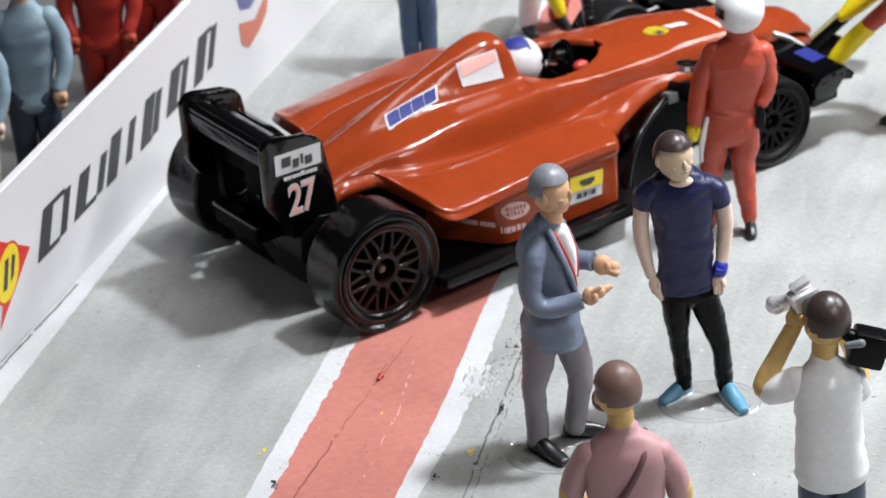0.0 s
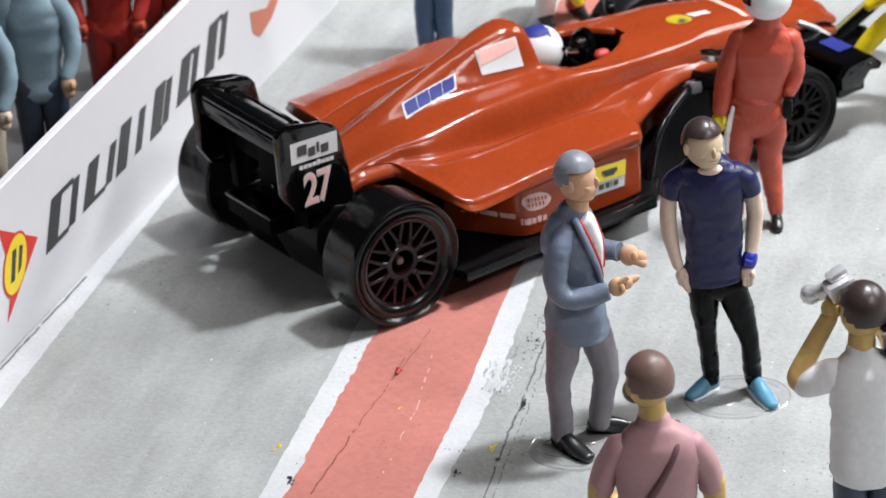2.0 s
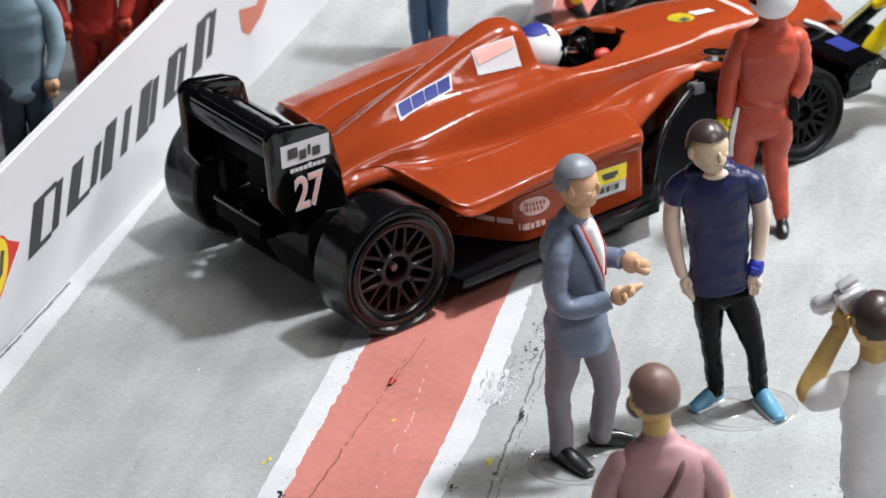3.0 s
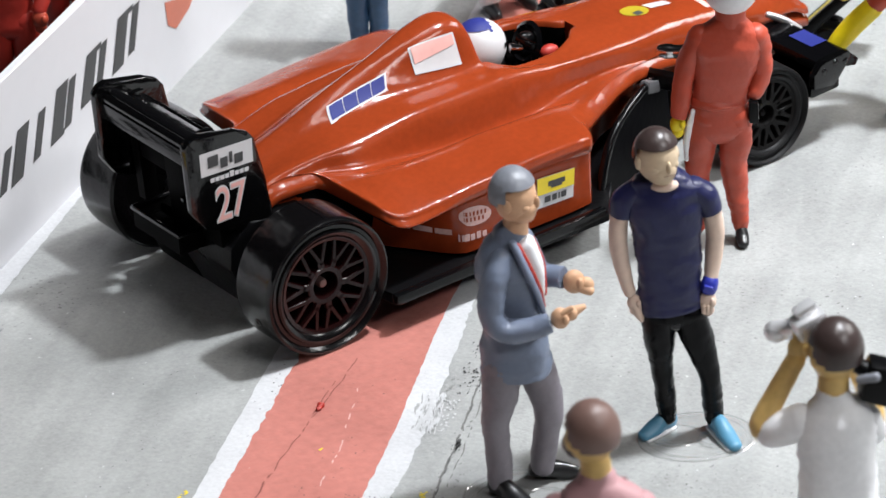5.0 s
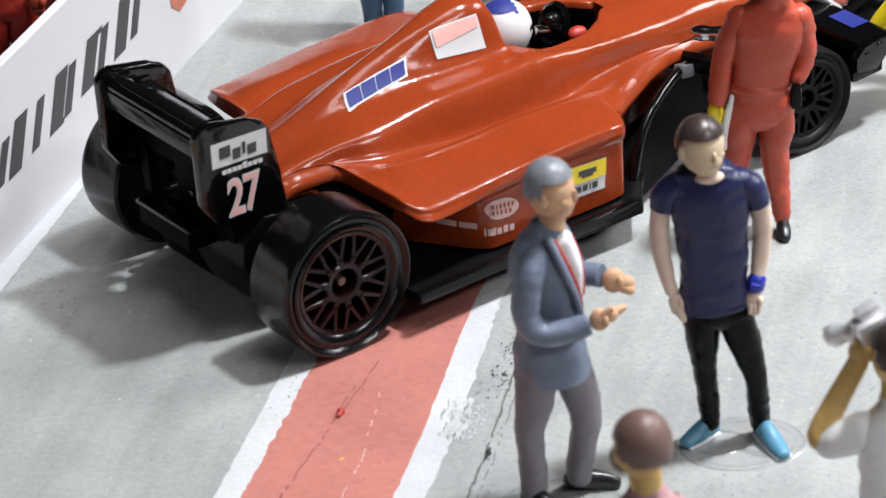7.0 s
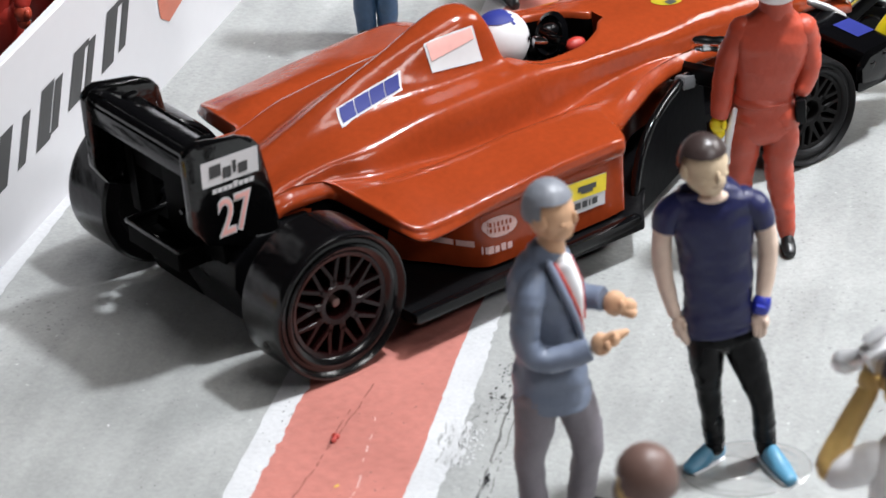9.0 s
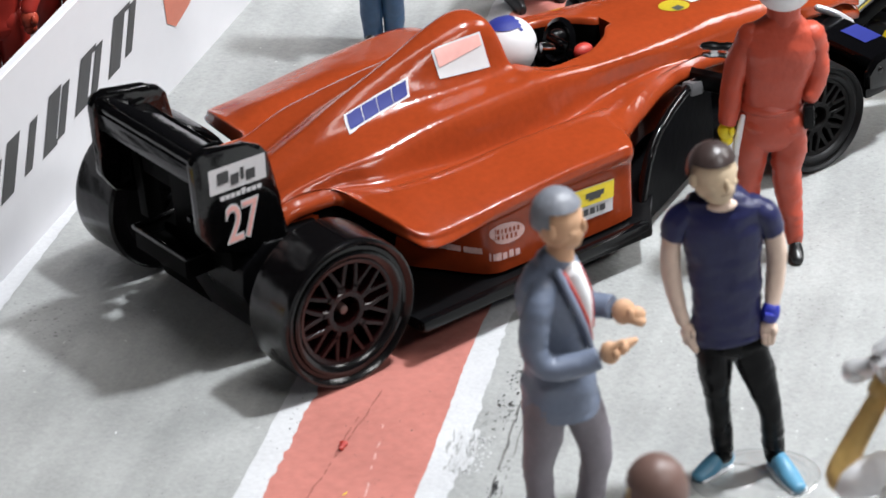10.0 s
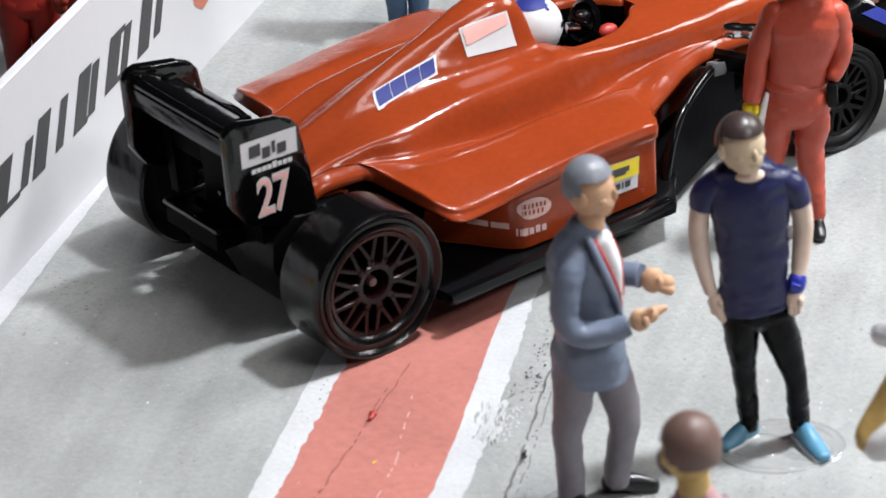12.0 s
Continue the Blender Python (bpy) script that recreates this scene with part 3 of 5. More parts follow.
WORN = [(15.1, -15.45, 3.85), (18.9, -15.45, 3.6), (18.9, -15.45, 2.85), (15.1, -15.45, 3.05)]
for k in range(6):
    decal("worn_bar", inside(WORN, k / 6, (k + 0.72) / 6, 0.05 + 0.1 * (k % 2), 0.95), DECAL_WORN, "worn white printed bar", nu=2, nv=2)
oval("yellow_shield", [(45.2, -0.4, 10.8), (47.9, 0.0, 10.6), (48.5, -2.3, 10.2), (45.8, -2.6, 10.4)], INK_GOLD, "small yellow oval emblem", 0.07)
decal("black_emblem", [(46.2, -1.75, 10.2), (47.0, -1.6, 10.0), (47.2, -2.2, 9.8), (46.4, -2.35, 10.0)], INK, proud=0.12, nu=3, nv=3)
# This white bar paints a reflected line on the nose.
decal("white_bar", [(48.2, -0.6, 9.8), (51.0, -0.4, 9.4), (51.2, -1.3, 9.2), (48.5, -1.6, 9.6)], DECAL_WHITE)
decal("white_bar", [(53.6, 2.4, 8.8), (54.3, 2.4, 8.6), (54.5, -2.8, 8.2), (53.8, -2.8, 8.4)], INK_PINK, "pale band across the nose")

# Floor pan of the car.
bm = bmesh.new()
PAN = [(2.5, -6.2), (6.4, -6.6), (7.6, -16.4), (31.0, -16.9), (33.2, -14.0), (40, -7.0), (64, -4.0)]
slab(bm, PAN + [(x, -y) for x, y in PAN[::-1]], 0.6, 1.5, bevel=0.25)
part("floor_pan", bm, BLACK_SATIN, car, "glossy black plastic floor pan")
for side in (-1, 1):
    bm = bmesh.new()
    box(bm, (19.0, side * 16.6, 1.5), (23.6, 0.9, 1.0), 0.3, (0, 0, side * -0.8))
    part("side_skirt", bm, BLACK_GLOSS, car)
decal("mould_seam", [(15.59, -15.4, 7.22), (15.75, -15.4, 7.22), (15.55, -14.9, 2.10), (15.39, -14.9, 2.10)], RED_PAINT, "thin raised mould seam", 0.13, 1, 8)


def lathe(bm, profile, around=48, material=0, y0=0.0):
    """A turned shape about the y axis, from (radius, y) pairs."""
    rows = [[bm.verts.new((r * math.cos(math.tau * k / around), y0 + y, r * math.sin(math.tau * k / around))) for k in range(around)] for r, y in profile]
    grid_faces(bm, rows, closed=True, material=material)
    return rows


def spoke(bm, r0, r1, r2, w0, w1, angle, y0, y1):
    """A forked spoke lying in the wheel's face: one stem that splits in two."""
    def leg(a, ra, b, rb, wa, wb):
        pa, pb = Vector((math.cos(a) * ra, 0, math.sin(a) * ra)), Vector((math.cos(b) * rb, 0, math.sin(b) * rb))
        across = (pb - pa).normalized().cross(Vector((0, 1, 0)))
        sides = []
        for y, slim in ((y0 + 0.10, 1.0), (y0, 0.74), (y1, 1.0)):
            sides.append([bm.verts.new(p + across * (w * slim * s) + Vector((0, y, 0))) for p, w, s in ((pa, wa, -1), (pa, wa, 1), (pb, wb, 1), (pb, wb, -1))])
        bm.faces.new(sides[1])
        for hi, lo in ((sides[1], sides[0]), (sides[0], sides[2])):
            for k in range(4):
                bm.faces.new((hi[k], hi[(k + 1) % 4], lo[(k + 1) % 4], lo[k]))
    leg(angle, r0, angle, r1, w0, w0)
    for s in (-1, 1):
        leg(angle, r1 - 0.25, angle + s * 0.205, r2, w1, w1 * 0.9)


def wheel(name, place, r, width, turn, rim=RIM, rubber=TYRE, broad=1.0):
    """A moulded wheel whose outer face looks along -y before it is turned."""
    k = r / 6.2
    bm = bmesh.new()
    lathe(bm, [(0.01, 1.9 * k), (4.9 * k, 1.9 * k), (4.9 * k, width - 0.4), (0.01, width - 0.4)])
    w = part(name, bm, BLACK_VOID, car, "black moulded racing wheel with forked spokes")
    w.matrix_local = pose(place[0] * MM, place[1] * MM, place[2] * MM, 0, 0, turn)
    bm = bmesh.new()
    lathe(bm, [(4.35 * k, 1.9), (4.38 * k, 0.55), (4.6 * k, 0.28), (4.9 * k, 0.16), (5.12 * k, 0.24), (5.2 * k, 0.42), (5.5 * k, 0.42), (5.75 * k, 0.12), (5.9 * k, 0.02), (6.08 * k, 0.10),
               (6.19 * k, 0.32), (6.2 * k, 0.7), (6.2 * k, width - 0.7), (6.15 * k, width - 0.25), (5.9 * k, width), (4.6 * k, width), (4.2 * k, width - 0.6), (4.2 * k, 2.1)], 64)
    tyre = part("tyre", bm, rubber, w, "satin black tyre", smooth=35)
    bm = bmesh.new()
    lathe(bm, [(0.16, -0.06), (0.26, 0.05), (0.40, 0.06), (0.48, -0.04)], 20)
    mark = part("pin_mark", bm, rubber, tyre)
    mark.matrix_local = Matrix.Rotation(radians(-20), 4, "Y") @ pose(-r * MM, 2.4 * MM, 0, 0, 0, 90)
    bm = bmesh.new()
    box(bm, (0, width * 0.5, r), (0.22, width - 1.0, 0.07), 0.03)
    part("mould_line", bm, rubber, tyre).matrix_local = Matrix.Rotation(radians(4), 4, "Y")
    bm = bmesh.new()
    lathe(bm, [(4.38 * k, 0.52), (4.18 * k, 0.58), (4.02 * k, 0.66), (3.98 * k, 1.9)], 64)
    part("rim", bm, rim, w, smooth=35)
    bm = bmesh.new()
    lathe(bm, [(1.80 * k, 1.9), (1.78 * k, 0.70), (1.66 * k, 0.60), (1.26 * k, 0.66), (1.16 * k, 0.95), (1.14 * k, 1.9)], 32)
    part("hub_ring", bm, rim, w, smooth=35)
    bm = bmesh.new()
    lathe(bm, [(0.42 * k, 1.9), (0.42 * k, 1.25), (0.34 * k, 1.02), (0.2 * k, 0.98), (0.01, 0.98)], 20)
    part("axle_end", bm, AXLE if rim is RIM else rim, w, "worn axle end", smooth=35)
    shared = None
    for n in range(10):
        if shared is None:
            bm = bmesh.new()
            spoke(bm, 1.4 * k, 2.3 * k, 4.28 * k, 0.31 * k * broad, 0.20 * k * broad, 0.0, 0.62, 1.9)
            ob = part("spoke", bm, rim, w, smooth=0)
            shared = ob.data
        else:
            ob = new("spoke", shared)
            ob.parent = w
        ob.matrix_local = Matrix.Rotation(math.tau * (n + 0.3) / 10, 4, "Y")
    return w


wheel("wheel", (-0.6, -15.6, 6.35), 6.35, 5.2, 0)
wheel("wheel", (0, 15.4, 6.35), 6.35, 5.4, 180)
wheel("wheel", (49.8, -14.7, 4.85), 4.85, 4.2, 0, RIM_DARK, TYRE_DARK, 1.35)
wheel("wheel", (49.8, 14.7, 4.85), 4.85, 4.2, 180, RIM_DARK, TYRE_DARK, 1.35)
for x, z, reach in ((0, 6.2, 12.5), (49.8, 4.85, 12.5)):
    bm = bmesh.new()
    tube(bm, [(x, -reach, z, 0.5, 0.5), (x, reach, z, 0.5, 0.5)], around=10, steps=1)
    part("axle", bm, BLACK_SATIN, car)

# Rear wing: two end plates, a thick flap, a lower beam and the tail behind the gearbox.
PLATE = [(-6.7, 11.2), (-6.9, 17.5), (-6.3, 18.2), (-5.4, 18.4), (-1.6, 17.5), (-0.3, 17.0), (0.3, 16.2), (1.0, 12.0), (1.7, 8.3), (-0.4, 7.3), (-5.4, 9.2)]
bm = bmesh.new()
rows = []
for k in range(13):
    a = math.pi * k / 12
    rows.append([bm.verts.new(v) for v in ((-5.2 - 1.1 * math.sin(a), y, 17.0 + 0.8 * math.cos(a)) for y in (-6.6, -3, 0, 3, 6.6))])
for x, z in ((-2.6, 15.3), (-2.0, 15.7), (-2.1, 16.2), (-3.0, 16.75)):
    rows.append([bm.verts.new((x, y, z)) for y in (-6.6, -3, 0, 3, 6.6)])
grid_faces(bm, rows + [rows[0]])
rear_wing = part("rear_wing", bm, BLACK_FLAP, car, "glossy black rear wing with square end plates", smooth=50)
ends = []
for side in (-1, 1):
    bm = bmesh.new()
    slab(bm, PLATE, side * 6.55, side * 7.5, "y", 0.42)
    ends.append(part("end_plate", bm, BLACK_WING, car, "glossy black end plate of the rear wing", smooth=50))
bm = bmesh.new()
slab(bm, [(-6.35, 15.2), (-6.45, 16.8), (-6.0, 17.0), (-5.8, 15.2)], -6.6, 6.6, "y", 0.12)
part("gurney_strip", bm, BLACK_GLOSS, rear_wing, "narrow black strip under the flap")
# Thin beads added so that the flap's edges catch a highlight line.
for x, z, r in ((-5.75, 17.65, 0.13), (-6.25, 16.4, 0.10), (-2.1, 16.25, 0.10)):
    bm = bmesh.new()
    tube(bm, [(x, -6.5, z, r, r), (x, 6.5, z, r, r)], around=10, steps=1)
    part("lip_bead", bm, BLACK_WING, rear_wing)
for y in (-5.4, 5.0):
    bm = bmesh.new()
    box(bm, (-3.6, y, 17.25), (1.4, 0.7, 0.6), 0.2)
    part("flap_stop", bm, BLACK_WING, rear_wing)
# Black sheets added in place of the dark open space below the flap.
for y0, y1, low in ((-6.55, 1.2, 6.4), (1.2, 5.4, 10.8), (5.4, 6.55, 6.4)):
    bm = bmesh.new()
    slab(bm, [(-3.4, low), (-3.9, 15.4), (-2.6, 15.9), (-1.9, low)], y0, y1, "y", 0.1)
    part("back_panel", bm, BLACK_VOID, rear_wing, "black sheet standing in for the dark space between the end plates")
for y, z in ((-4.6, 12.6), (-1.6, 9.4)):
    bm = bmesh.new()
    box(bm, (-3.8, y, z), (0.5, 0.5, 2.2 if z > 10 else 0.5), 0.15)
    part("panel_rib", bm, BLACK_WING, rear_wing)
bm = bmesh.new()
made = box(bm, (-3.4, 0, 6.4), (5.0, 7.4, 2.0), 0.0)
bm.faces.ensure_lookup_table()
top = max(bm.faces, key=lambda f: f.calc_center_median().z)
bmesh.ops.inset_region(bm, faces=[top], thickness=0.4)
bmesh.ops.translate(bm, vec=(0, 0, -1.2), verts=top.verts)
bmesh.ops.bevel(bm, geom=bm.edges[:], offset=0.12, segments=2, affect="EDGES")
part("tail_tray", bm, BLACK_VOID, car, "open black tray at the tail")
for x0, y0, x1, y1 in ((-5.9, -3.7, -5.9, 3.7), (-5.9, -3.7, -0.9, -3.7), (-5.9, 3.7, -0.9, 3.7)):
    bm = bmesh.new()
    tube(bm, [(x0, y0, 7.35, 0.2, 0.24), (x1, y1, 7.35, 0.2, 0.24)], around=8, steps=1)
    part("tray_rim", bm, BLACK_WING, car)
bm = bmesh.new()
slab(bm, [(-3.4, 4.6), (-3.2, 6.6), (-1.0, 8.6), (1.0, 8.2), (5.0, 8.0), (5.0, -0.6), (-1.0, -0.5)], -7.6, 1.0, "y", 0.3)
part("gearbox", bm, BLACK_SATIN, car, "black plastic gearbox block")
bm = bmesh.new()
slab(bm, [(0.8, -0.4), (0.6, 7.2), (5.2, 7.6), (5.2, -0.4)], 0.8, 7.6, "y", 0.2)
slab(bm, [(-1.0, -0.5), (-2.6, 3.2), (1.0, 3.4), (1.0, -0.5)], 0.9, 7.6, "y", 0.15)
part("engine_block", bm, BLACK_VOID, car, "black plastic block ahead of the gearbox")


def film(name, x0, x1, z0, z1, y, material, parent, lean=0.0, label=""):
    """A thin rectangle on a plate that faces -y; lean lifts its front end."""
    bm = bmesh.new()
    bm.faces.new([bm.verts.new(p) for p in ((x0, y, z0), (x1, y, z0 + lean), (x1 + 0.05, y, z1 + lean), (x0, y, z1))])
    return part(name, bm, material, parent, label, smooth=0)


plate = film("white_plate", -5.5, -0.15, 14.4, 16.6, -7.54, DECAL_WHITE, ends[0], -0.25, "white film with a dark bar")
for x0, x1, z0, z1 in ((-4.75, -3.7, 15.05, 16.1), (-3.5, -2.75, 14.65, 15.6), (-2.55, -2.25, 14.85, 15.9), (-2.05, -1.2, 14.6, 15.5)):
    film("dark_bar", x0, x1, z0, z1, -7.58, INK, ends[0])
for k in range(8):
    film("white_bar", -4.6 + 0.5 * k, -4.2 + 0.5 * k, 13.6 - 0.02 * k, (14.0 if k != 4 else 14.15) - 0.02 * k, -7.54, DECAL_WHITE, ends[0], -0.02)


def number(text, x, z, size, y, material, parent, fat):
    data = bpy.data.curves.new("digits", "FONT")
    data.body, data.size, data.offset, data.space_character = text, size * MM, fat * MM, 0.92
    holder = new("digits", data)
    bpy.context.view_layer.update()
    mesh = bpy.data.meshes.new_from_object(holder.evaluated_get(bpy.context.evaluated_depsgraph_get()))
    bpy.data.objects.remove(holder)
    mesh.materials.clear()
    mesh.materials.append(material)
    ob = new("race_number", mesh)
    ob.parent = parent
    ob.matrix_local = pose(x * MM, y * MM, z * MM, 90, 0, 0) @ Matrix.Diagonal((0.72, 1, 1, 1))
    return tagged(ob, "white race number with a pale red core")


number("27", -4.3, 9.7, 4.6, -7.54, DECAL_WHITE, ends[0], 0.15)
number("27", -4.3, 9.7, 4.6, -7.58, INK_PINK, ends[0], -0.01)

# Deflectors ahead of the side pods, mirrors, front wing.
for side in (-1, 1):
    bm = bmesh.new()
    rim = [(-0.6, -0.6), (0.2, 1.4), (0.9, 3.0), (2.0, 4.6), (3.6, 5.8), (5.6, 6.5), (7.5, 6.8), (9.8, 7.0), (11.8, 6.9), (13.4, 6.2)]
    ahead, out = Vector((0.896, -side * 0.444, 0)), Vector((0.444, side * 0.896, 0))
    foot = Vector((33.0, side * 13.0, 0))
    sheet = []
    for u, z in rim + [(14.4, 4.8), (14.8, -0.9)]:
        sheet.append([foot + ahead * u + out * q + Vector((0, 0, z)) for q in (0.35, -0.35)])
    outer, inner = [[bm.verts.new(p[k]) for p in sheet] for k in (0, 1)]
    bm.faces.new(outer), bm.faces.new(inner[::-1])
    for k in range(len(sheet)):
        n = (k + 1) % len(sheet)
        bm.faces.new((outer[k], outer[n], inner[n], inner[k]))
    vane = part("deflector", bm, BLACK_VANE, car, "curved black deflector ahead of the side pod", smooth=40)
    bm = bmesh.new()
    tube(bm, [(*(foot + ahead * u + Vector((0, 0, z))), 0.40, 0.44) for u, z in rim], around=10, steps=4)
    part("rim_bead", bm, BLACK_GLOSS, vane)
    bm = bmesh.new()
    box(bm, foot + ahead * 11.4 + Vector((0, 0, 6.6)), (2.8, 1.2, 1.3), 0.45, (0, 20, -side * 26.4))
    part("vane_cap", bm, RIM_GREY, vane, "dull grey cap of the deflector")
    bm = bmesh.new()
    tube(bm, [(44.2, side * 5.0, 6.4, 0.7, 1.0), (45.4, side * 10.8, 7.0, 0.7, 1.0)], around=8, steps=1)
    part("mirror_arm", bm, BLACK_SATIN, car)
    bm = bmesh.new()
    tube(bm, [(44.9 + 0.40 * k, side * (7.5 + 0.58 * k), 9.5 + 0.03 * k, *((0.62, 0.68) if k % 2 else (0.55, 0.60))) for k in range(8)], around=14, steps=3, square=3)
    part("mirror", bm, CHROME if side < 0 else BLACK_SATIN, car, "small ridged chrome mirror" if side < 0 else "small black mirror")
bm = bmesh.new()
WINGLINE = [(57.6, -14.6), (61.4, -14.4), (65.4, -4.4), (66.6, 0.0)]
slab(bm, WINGLINE + [(x, -y) for x, y in WINGLINE[-2::-1]] + [(57.4, 13.0), (60.4, 4.0), (60.4, -4.0)], 1.5, 2.6, bevel=0.42)
front_wing = part("front_wing", bm, BLACK_GLOSS, car, "wide glossy black front wing")
for side in (-1, 1):
    bm = bmesh.new()
    slab(bm, [(57.4, 2.8), (57.4, 4.2), (58.6, 5.4), (61.8, 5.6), (62.2, 4.9), (60.0, 2.5)], side * 14.4, side * 15.4, "y", 0.42)
    fin = part("end_plate", bm, BLACK_WING, front_wing)
    for x, z in ((58.6, 4.4), (60.0, 4.9), (61.2, 4.7)):
        bm = bmesh.new()
        ball(bm, (x, side * 15.35, z), (0.35, 0.22, 0.35), seg=12)
        part("rivet", bm, BLACK_WING, fin)
    bm = bmesh.new()
    slab(bm, [(58.2, 4.2), (58.4, 5.2), (62.0, 5.28), (63.8, 3.8), (63.4, 3.1)], side * 5.0, side * 14.5, "y", 0.35)
    part("flap", bm, BLACK_GLOSS, front_wing)
    if side < 0:
        bm = bmesh.new()
        bm.faces.new([bm.verts.new(p) for p in ((60.0, -12.0, 5.32), (60.0, -8.8, 5.32), (61.9, -8.8, 5.34), (61.9, -12.0, 5.34))])
        part("blue_block", bm, INK_BLUE, front_wing, "blue printed block", smooth=0)
bm = bmesh.new()
tube(bm, [(60.4, -5.4, 6.2, 0.3, 0.35), (61.8, -6.2, 5.4, 0.34, 0.4), (63.0, -6.8, 4.4, 0.3, 0.35)], around=10, steps=3)
part("wing_pillar", bm, SILVER, front_wing)

# The driver's figure, in the cockpit.
bm = bmesh.new()
ball(bm, (30.0, 0, 12.1), (2.7, 2.35, 2.65), 0)
ball(bm, (30.0, 0, 12.12), (2.73, 2.38, 2.68), 1, seg=36, keep=lambda v: v.z > 0.72 + 0.12 * noise.noise(v * 4) and v.x < 0.35)
ball(bm, (30.0, 0, 12.1), (2.74, 2.39, 2.69), 2, seg=32, keep=lambda v: v.x > 0.45 and -0.15 < v.z < 0.32)
ball(bm, (30.0, 0, 12.1), (2.73, 2.38, 2.68), 1, seg=36, keep=lambda v: -0.8 < v.z < -0.35 and -0.9 < v.x < -0.25 + 0.3 * noise.noise(v * 5))
ball(bm, (30.0, 0, 12.1), (2.74, 2.39, 2.69), 4, seg=36, keep=lambda v: -0.8 < v.z < -0.28 and -0.3 < v.x < -0.12)
tube(bm, [(30.4, 0, 6.0, 3.0, 1.4), (30.6, 0, 8.4, 3.0, 1.5), (30.6, 0, 9.4, 1.4, 1.1)], 3)
for side in (-1, 1):
    tube(bm, [(31.0, side * 2.5, 8.2, 0.9, 0.9), (34.0, side * 2.7, 8.0, 0.8, 0.8), (36.6, side * 1.6, 9.2, 0.8, 0.8)], 3)
    ball(bm, (36.6, side * 1.8, 10.1), (1.0, 0.65, 0.65), 4 if side < 0 else 3)
    box(bm, (33.2, side * 1.3, 11.3), (1.3, 1.0, 0.8), 0.25, (0, 15, side * 20), 5)
tagged(part("driver_figure", bm, [DECAL_WHITE, INK_BLUE, BLACK_GLOSS, BLACK_SATIN, OVERALL_DARK, CHROME]), "driver figure with white and blue helmet seated in car", "figurine").matrix_world = CAR_POSE @ Matrix.Translation(RIDE + Vector((-0.2, 0, 0.2)) * MM)
bm = bmesh.new()
lathe(bm, [(1.7, 0.0), (2.1, 0.3), (1.7, 0.6), (1.35, 0.3), (1.7, 0.0)], 24)
box(bm, (0, 0.25, 0), (2.8, 0.35, 0.7), 0.1)
box(bm, (0, 1.6, -0.3), (0.7, 2.8, 0.7), 0.15)
wheel_ob = part("steering_wheel", bm, BLACK_GLOSS, car, "glossy black steering wheel")
wheel_ob.matrix_local = pose(35.0 * MM, 0, 11.0 * MM, 0, 0, -90) @ pose(0, 0, 0, -25, 0, 0)

front_wing.matrix_local = Matrix.Translation((-0.0008, 0, 0.0014))
bpy.context.view_layer.update()
# The bodywork and all that is fixed to it rides on the axles.
for ob in car.children:
    if ob.name.split(".")[0] not in ("wheel", "axle"):
        ob.matrix_local = Matrix.Translation(RIDE) @ ob.matrix_local
# ---- figures ----
VIEW = -36.6


def figure(name, place, label, meshes, category="figurine", turn=VIEW, group="figures on the floor"):
    """One painted figure in a single mesh. meshes(bm, m) adds its shapes; m(material) gives the slot."""
    bm, slots = bmesh.new(), []

    def m(material):
        if material not in slots:
            slots.append(material)
        return slots.index(material)
    meshes(bm, m)
    ob = part(name, bm, slots, smooth=55)
    ob.matrix_world = pose(place[0] * MM, place[1] * MM, 0, 0, 0, turn)
    return tagged(ob, label, category, group)


def shoe(bm, heel, toe, slot, sole=None, width=0.76):
    """A shoe from heel to toe on the floor."""
    h, t = Vector((*heel, 0.0)), Vector((*toe, 0.0))
    mid = h.lerp(t, 0.5)
    tube(bm, [(h.x, h.y, 0.75, width * 0.8, 0.8), (*h.lerp(t, 0.3).xy, 0.9, width * 0.9, 0.9), (*h.lerp(t, 0.65).xy, 0.62, width, 0.62), (t.x, t.y, 0.42, width * 0.8, 0.42)], slot)
    if sole is not None:
        tube(bm, [(h.x, h.y, 0.16, width * 0.95, 0.16), (mid.x, mid.y, 0.16, width * 1.05, 0.16), (t.x, t.y, 0.16, width * 0.95, 0.16)], sole, square=4)


